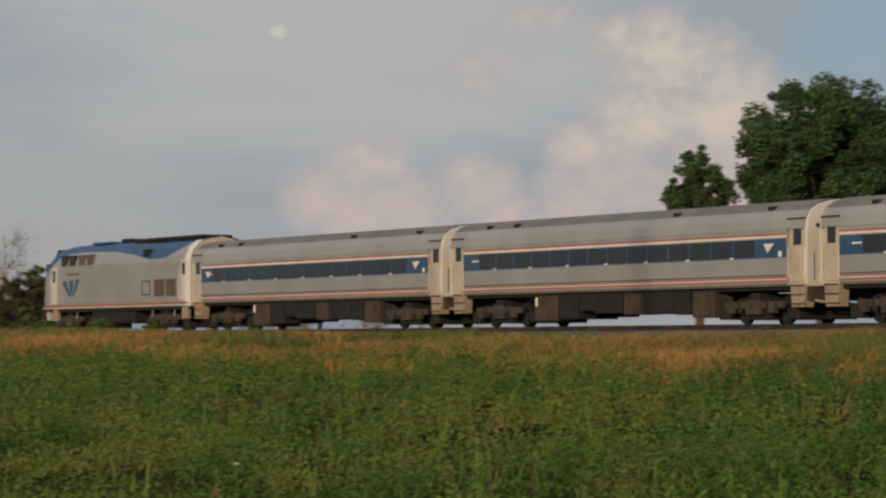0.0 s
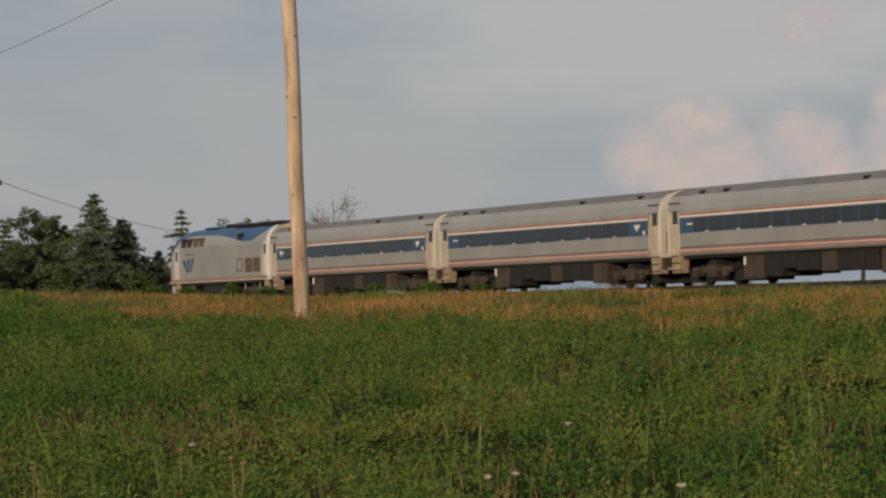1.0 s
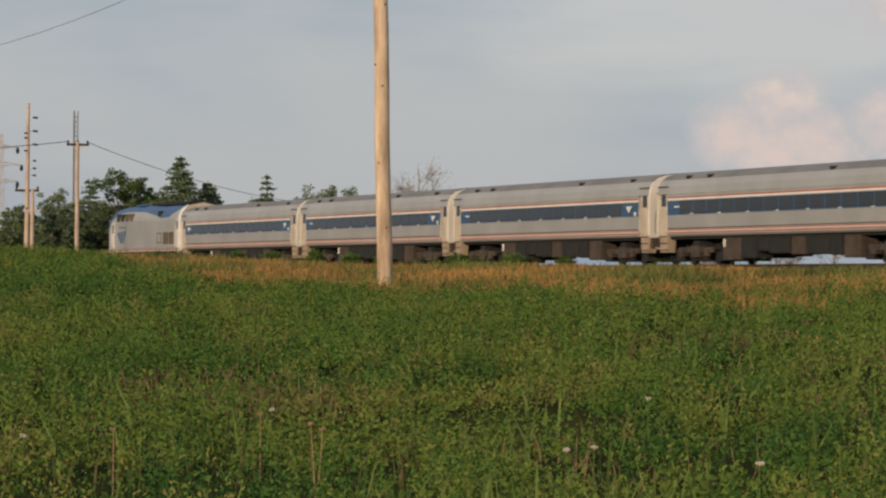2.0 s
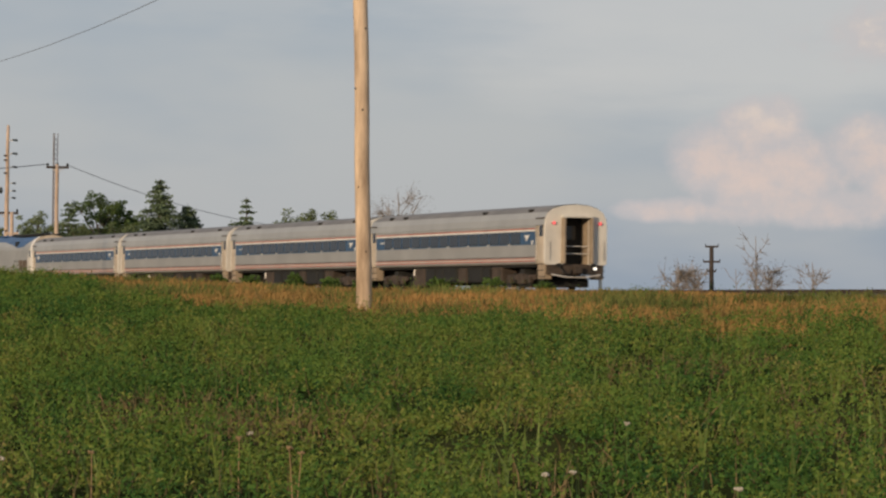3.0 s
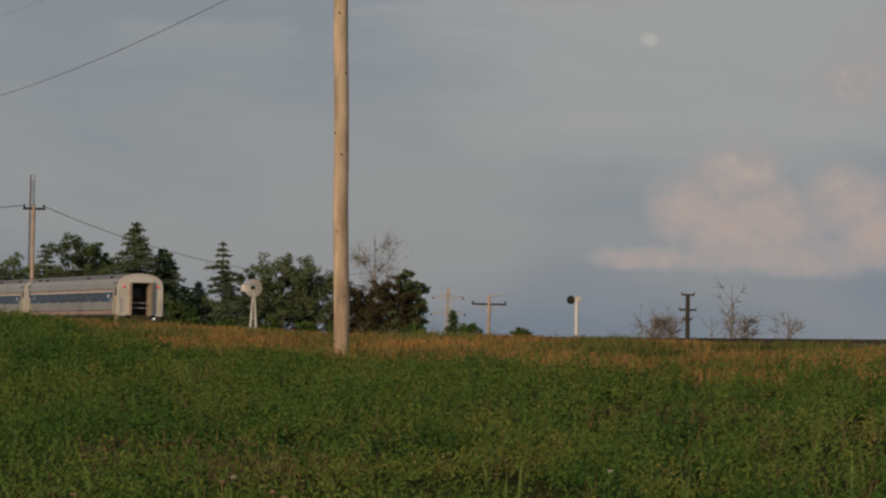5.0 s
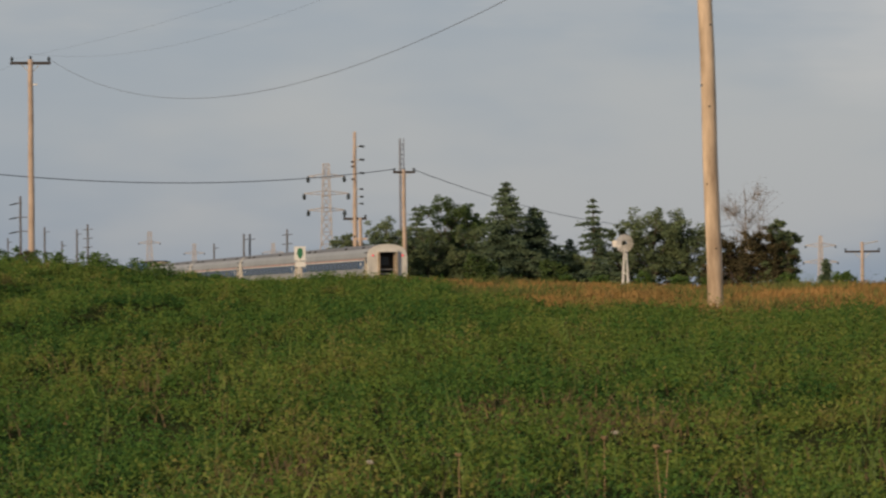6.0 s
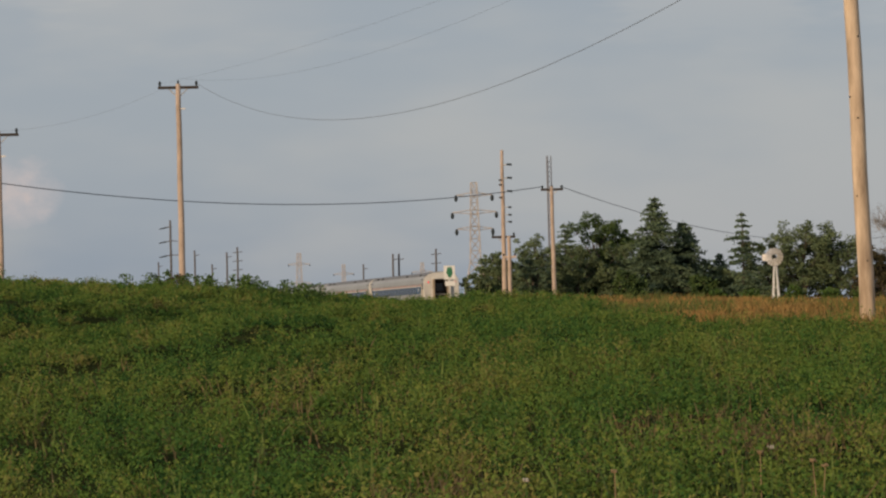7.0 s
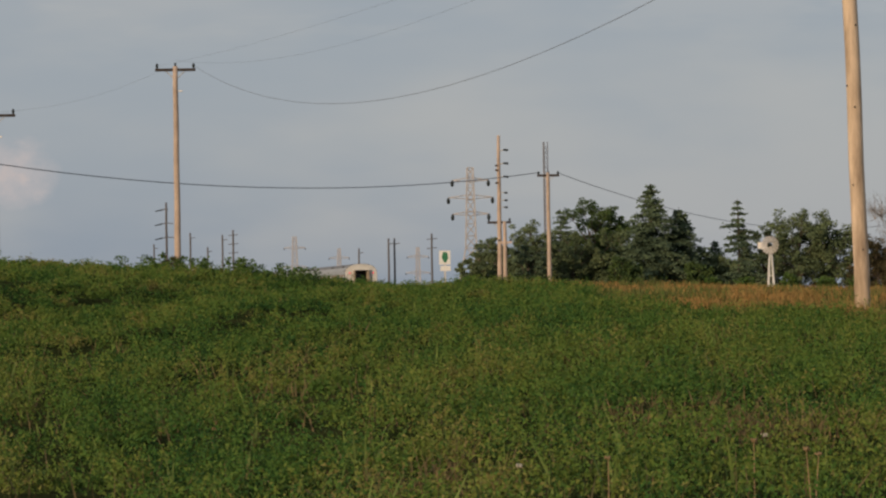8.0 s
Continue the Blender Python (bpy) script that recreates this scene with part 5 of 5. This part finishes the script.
def build_broadleaf(az, r, top_el, half, label, seed, material="leaf", low=0.15, density=1.0, leaf=0.21, name="broadleaf_tree", category="tree", flat=1.0, group="trees beyond the track"):
    """Trunk, limbs that fork, and clumps of leaves at their ends, with gaps between."""
    rng = np.random.default_rng(seed)
    at = on_ground(az, r, 0.1)
    tall = EYE_Z + r * math.tan(radians(top_el)) - at.z
    t = root(name, at, label, category, group)
    part("trunk", tubed([(0, 0, -0.1), (0.1, 0.05, tall * 0.3), (0.0, 0.1, tall * 0.7)], [tall * 0.026, tall * 0.019, tall * 0.006], 9), "bark", t)
    clumps = []
    n_limbs = int(26 * density) + 10
    mid, hz = tall * (low + (1 - low) * 0.5), tall * (1 - low) * 0.5
    for i in range(n_limbs):
        bm = bmesh.new()
        cz = 1 - 2 * (i + 0.5) / n_limbs
        ca = 2.39996 * i + rng.uniform(-0.4, 0.4)
        d = np.array([math.cos(ca) * math.sqrt(1 - cz * cz), math.sin(ca) * math.sqrt(1 - cz * cz), cz])
        reach = rng.uniform(0.72, 0.95) if i % 3 else rng.uniform(0.35, 0.6)
        end = np.array([d[0] * half * reach * flat, d[1] * half * reach, mid + d[2] * hz * reach])
        base = np.array([0.05, 0.05, max(tall * low * 0.7, min(tall * 0.65, end[2] * rng.uniform(0.45, 0.75)))])
        knee = base * 0.45 + end * 0.55 + rng.normal(0, 0.12, 3) * half * 0.4
        tube(bm, [base, knee, end], [tall * 0.008, tall * 0.005, 0.012], 5, caps=False)
        for j in range(6):
            e2 = end + rng.normal(0, 0.14, 3) * half
            tube(bm, [knee * 0.4 + end * 0.6, e2], [0.03, 0.008], 4, caps=False)
            clumps.append((e2, half * rng.uniform(0.07, 0.17)))
        clumps.append((end, half * rng.uniform(0.14, 0.26)))
        part("limb", bm, "bark", t)
    cs = []
    for cen, rad in clumps:
        n = int(250 * density * max(0.25, (rad / 0.8) ** 2))
        v = rng.normal(size=(n, 3))
        v /= np.linalg.norm(v, axis=1)[:, None]
        v *= (rad * rng.uniform(0.25, 1, n) ** 0.5)[:, None]
        cs.append(cen + v * np.array([1, 1, 0.8]))
    c = np.concatenate(cs)
    c = c[c[:, 2] > 0.15]
    finish("crown", quads_mesh("crown", leaves(rng, c, leaf, 0.7, up=-0.05)), material, t)
    return t


def build_bare(az, r, top_el, half, label, seed, name="bare_tree", twigs=1.0, leafy=0):
    rng = np.random.default_rng(seed)
    at = on_ground(az, r, 0.1)
    tall = EYE_Z + r * math.tan(radians(top_el)) - at.z
    t = root(name, at, label, "bare tree", "bare trees and scrub")
    part("trunk", tubed([(0, 0, -0.1), (0.08, 0, tall * 0.45), (0.02, 0, tall * 0.98)], [tall * 0.012 + 0.02, tall * 0.008 + 0.01, 0.015], 7), "dead", t)
    ends = []
    for i in range(int(16 * twigs) + 4):
        bm = bmesh.new()
        z = tall * rng.uniform(0.12, 0.8)
        a = rng.uniform(0, 6.283)
        L = half * rng.uniform(0.4, 1.0)
        end = np.array([math.cos(a) * L, math.sin(a) * L, min(tall, z + L * rng.uniform(0.5, 1.4))])
        knee = np.array([end[0] * 0.5, end[1] * 0.5, z + (end[2] - z) * 0.4])
        tube(bm, [(0.03, 0, z), knee, end], [0.022, 0.016, 0.008], 5, caps=False)
        for j in range(int(5 * twigs)):
            e2 = end + rng.normal(0, 0.22, 3) * half
            tube(bm, [knee * 0.5 + end * 0.5, e2], [0.016, 0.008], 4, caps=False)
            ends.append(e2)
        part("branch", bm, "dead", t)
    if leafy:
        k = rng.integers(0, len(ends), leafy)
        c = np.array(ends)[k] + rng.normal(0, 0.22, (leafy, 3))
        finish("sparse_leaves", quads_mesh("sparse_leaves", leaves(rng, c, 0.10, 0.6, up=0.0)), "scrub", t)
    return t


def build_trees():
    build_conifer(-3.52, 296, 2.15, 3.9, "tall dark green spruce with drooping boughs", 11)
    build_conifer(-3.05, 298, 1.74, 3.4, "dark green spruce beside a taller one", 12)
    build_conifer(-2.06, 290, 1.86, 2.7, "thin open-branched spruce against the sky", 13, sparse=0.45)
    build_conifer(-2.45, 305, 1.15, 2.0, "low ragged spruce among broader trees", 14, sparse=0.3)
    build_conifer(-5.05, 305, 1.75, 2.6, "ragged dark pine with long boughs", 15, sparse=0.35)
    build_conifer(1.85, 330, 0.78, 0.55, "small young spruce standing alone", 16)
    for az, r, el, half, seed, m, lab in ((-4.55, 310, 1.94, 3.2, 21, "leaf_light", "broad green oak in the grove"), (-4.15, 312, 1.90, 2.6, 22, "leaf_light", "green oak crowded among spruces"),
                                          (-5.5, 318, 1.60, 2.8, 23, "leaf", "dark green shade tree in the grove"), (-4.85, 300, 1.35, 2.6, 24, "leaf", "dense dark understorey tree"),
                                          (-3.95, 304, 1.40, 2.8, 25, "leaf", "dense dark understorey tree"), (-3.2, 306, 1.25, 2.6, 26, "leaf", "dense dark understorey tree"),
                                          (-2.6, 300, 1.05, 2.2, 27, "leaf", "low dark shade tree in the grove"), (-1.05, 292, 1.68, 3.3, 28, "leaf", "wide dark green tree behind the windmill"),
                                          (-0.5, 292, 1.60, 3.0, 29, "leaf", "rounded dark green tree in the grove"), (-1.65, 296, 1.40, 2.4, 30, "leaf", "dark green tree in the grove"),
                                          (0.85, 280, 1.35, 2.4, 31, "scrub", "brown-green overgrown shrub tree"), (0.25, 282, 1.2, 2.4, 32, "scrub", "brown-green overgrown shrub tree"),
                                          (-5.9, 320, 1.05, 2.6, 35, "leaf", "low dark understorey tree in the grove"), (-5.15, 303, 1.0, 2.6, 36, "leaf", "low dark understorey tree in the grove"), (-4.4, 301, 1.05, 2.8, 37, "leaf", "low dark understorey tree in the grove"),
                                          (-2.3, 303, 0.85, 2.4, 38, "leaf", "low dark understorey tree in the grove"), (1.1, 280, 1.50, 1.6, 33, "leaf", "ragged dark tree at the grove's end"), (-6.2, 345, 1.38, 2.2, 34, "leaf", "dark tree by the transmission pole")):
        build_broadleaf(az, r, el, half, lab, seed, m, low=0.06, density=0.9, leaf=0.19)
    for az, r, el, half, seed, m, lab in ((-6.55, 300, 0.95, 1.6, 81, "leaf", "dark bush at the foot of the transmission tower"), (-6.25, 302, 1.15, 1.5, 82, "leaf", "dark bush at the foot of the transmission tower"),
                                          (-4.0, 288, 0.95, 1.5, 83, "leaf_light", "yellow-green shrub in front of the grove"), (-2.75, 288, 0.82, 1.3, 84, "leaf_light", "yellow-green shrub in front of the grove"), (-5.6, 296, 1.2, 1.7, 85, "needle", "dark ragged juniper at the grove's edge")):
        build_broadleaf(az, r, el, half, lab, seed, m, low=0.03, density=0.7)
    build_bare(0.5, 288, 2.02, 2.3, "tall bare twiggy tree over the scrub", 41, twigs=2.4, leafy=1800)
    build_bare(6.53, 205, 1.33, 0.95, "dead tree with forked bare limbs", 42, twigs=1.0)
    build_bare(7.48, 210, 0.90, 1.0, "small bare leafless sapling by the track", 43, twigs=1.2)
    build_bare(6.2, 205, 0.78, 0.8, "broken dead stem by the track", 46, twigs=0.3)
    for az, el, seed in ((5.2, 0.72, 44), (5.5, 0.74, 45), (6.75, 0.74, 47)):
        build_bare(az, 212, el, 1.1, "leafless grey-brown bush by the track", seed, "bare_bush", 1.8, 260)
    build_broadleaf(14.25, 150, 4.52, 3.75, "large full green maple by the crossing", 51, "maple", low=0.38, density=2.3, leaf=0.155, group="trees by the crossing")
    build_broadleaf(15.75, 156, 4.1, 2.6, "full green maple beside a larger one", 52, "maple", low=0.38, density=1.1, leaf=0.18, group="trees by the crossing")
    build_broadleaf(12.2, 150, 3.46, 1.55, "small young green maple by the crossing", 53, "maple", low=0.34, density=1.7, leaf=0.15, group="trees by the crossing")
    for k, (az, el, half) in enumerate(((-1.22, 0.60, 0.42), (-0.62, 0.56, 0.40), (-1.95, 0.54, 0.45), (-0.1, 0.52, 0.4), (-2.5, 0.56, 0.35), (1.2, 0.55, 0.5), (2.1, 0.56, 0.6), (3.0, 0.52, 0.5))):
        build_broadleaf(az, 145, el, half, "small green shrub growing in the dry verge", 70 + k, "weed", low=0.02, density=0.35, leaf=0.09, name="verge_shrub", category="shrub", group="shrubs in the verge")
    build_broadleaf(-11.62, 200, 1.12, 1.0, "low brown bush at the foot of a utility pole", 61, "scrub", low=0.02, density=0.4, leaf=0.12, name="roadside_bush", category="bush", group="bushes by the road")
    # weeds along the rise, against the sky
    for k in range(40):
        rnd = random.Random(100 + k)
        az = rnd.triangular(-12.6, -8.9, -10.2)
        build_weed(az, rnd.uniform(122, 132), rnd.uniform(0.35, 0.78), 200 + k)


def build_weed(az, r, tall, seed):
    rng = np.random.default_rng(seed)
    at = on_ground(az, r, 0.02)
    w = root("tall_weed", at, "tall leafy weed standing above the crop rise", "weed", "tall weeds on the rise")
    part("stem", tubed([(0, 0, 0), (0.03, 0.02, tall * 0.6), (0.0, 0, tall)], [0.015, 0.012, 0.006], 5), "weed", w)
    c = np.stack([rng.normal(0, 0.10, 70), rng.normal(0, 0.10, 70), tall * rng.uniform(0.25, 1.05, 70) ** 0.6], 1)
    tagged(finish("leaf_tuft", quads_mesh("leaf_tuft", leaves(rng, c, 0.13, 0.5, 0.3)), "weed", w), kind="stuff")


# ---- build ----
build_ground()
build_track()
build_crop()
build_verge()
loco = build_locomotive()
coach = build_coach("passenger_coach", "stainless steel passenger coach with a blue window band", 1)
TRAIN = [(loco, 11.0), (coach, 34.0)] + [(copy_thing(coach, pose(0, 0, 0)), s) for s in (60.0, 86.05, 112.2)]
add_front_arrow(coach)
add_tail_lamps(TRAIN[4][0])
tagged(TRAIN[4][0], "last stainless steel passenger coach with red marker lamps")
build_near_pole()
poles = build_far_poles()
build_small_masts()
build_windmill()
build_trees()
# wires
near = spot(-0.05, 79)
build_wire(far(-11.2, 4.24, 205), near + Vector((-0.25, 0, 11.3)), 3.5, 0.010, "thin dark overhead wire sagging between poles")
build_wire(far(-11.85, 4.24, 205), near + Vector((-0.3, -1.0, 12.5)), 0.6, 0.0038, "faint thin overhead wire between poles")
build_wire(far(-11.52, 4.34, 205), near + Vector((-0.2, 1.0, 13.2)), 2.0, 0.0038, "faint thin overhead wire between poles")
build_wire(far(-14.6, 3.5, 205), far(-11.7, 4.2, 205), 0.6, 0.0045, "faint thin overhead wire between poles")
build_wire(far(-5.42, 2.36, 290), Vector((-69.2, 219.4, 14.46)), 2.4, 0.035, "thick dark communication cable sagging far across the field")
build_wire(far(-5.1, 2.36, 290), Vector((4.4, 420.0, 11.86)), 2.4, 0.03, "thick dark communication cable dropping behind the trees")
for k, (az, el, kind, heads) in enumerate(((6.29, -2.59, "umbel", 1), (3.04, -2.13, "umbel", 1), (-1.18, -2.1, "stalk", 2), (4.41, -1.48, "umbel", 1), (-2.13, -1.9, "stalk", 1),
                                           (-1.95, -1.88, "umbel", 1), (3.5, -2.2, "umbel", 1), (-4.6, -2.2, "stalk", 1), (-6.1, -2.3, "umbel", 1))):
    r = (EYE_Z - 0.55) / (math.tan(radians(-el)) + 0.0558 * math.sin(radians(az + 19.02)) * 1.0)
    build_flower(az, r, 0.46, heads, kind, k)
motions()
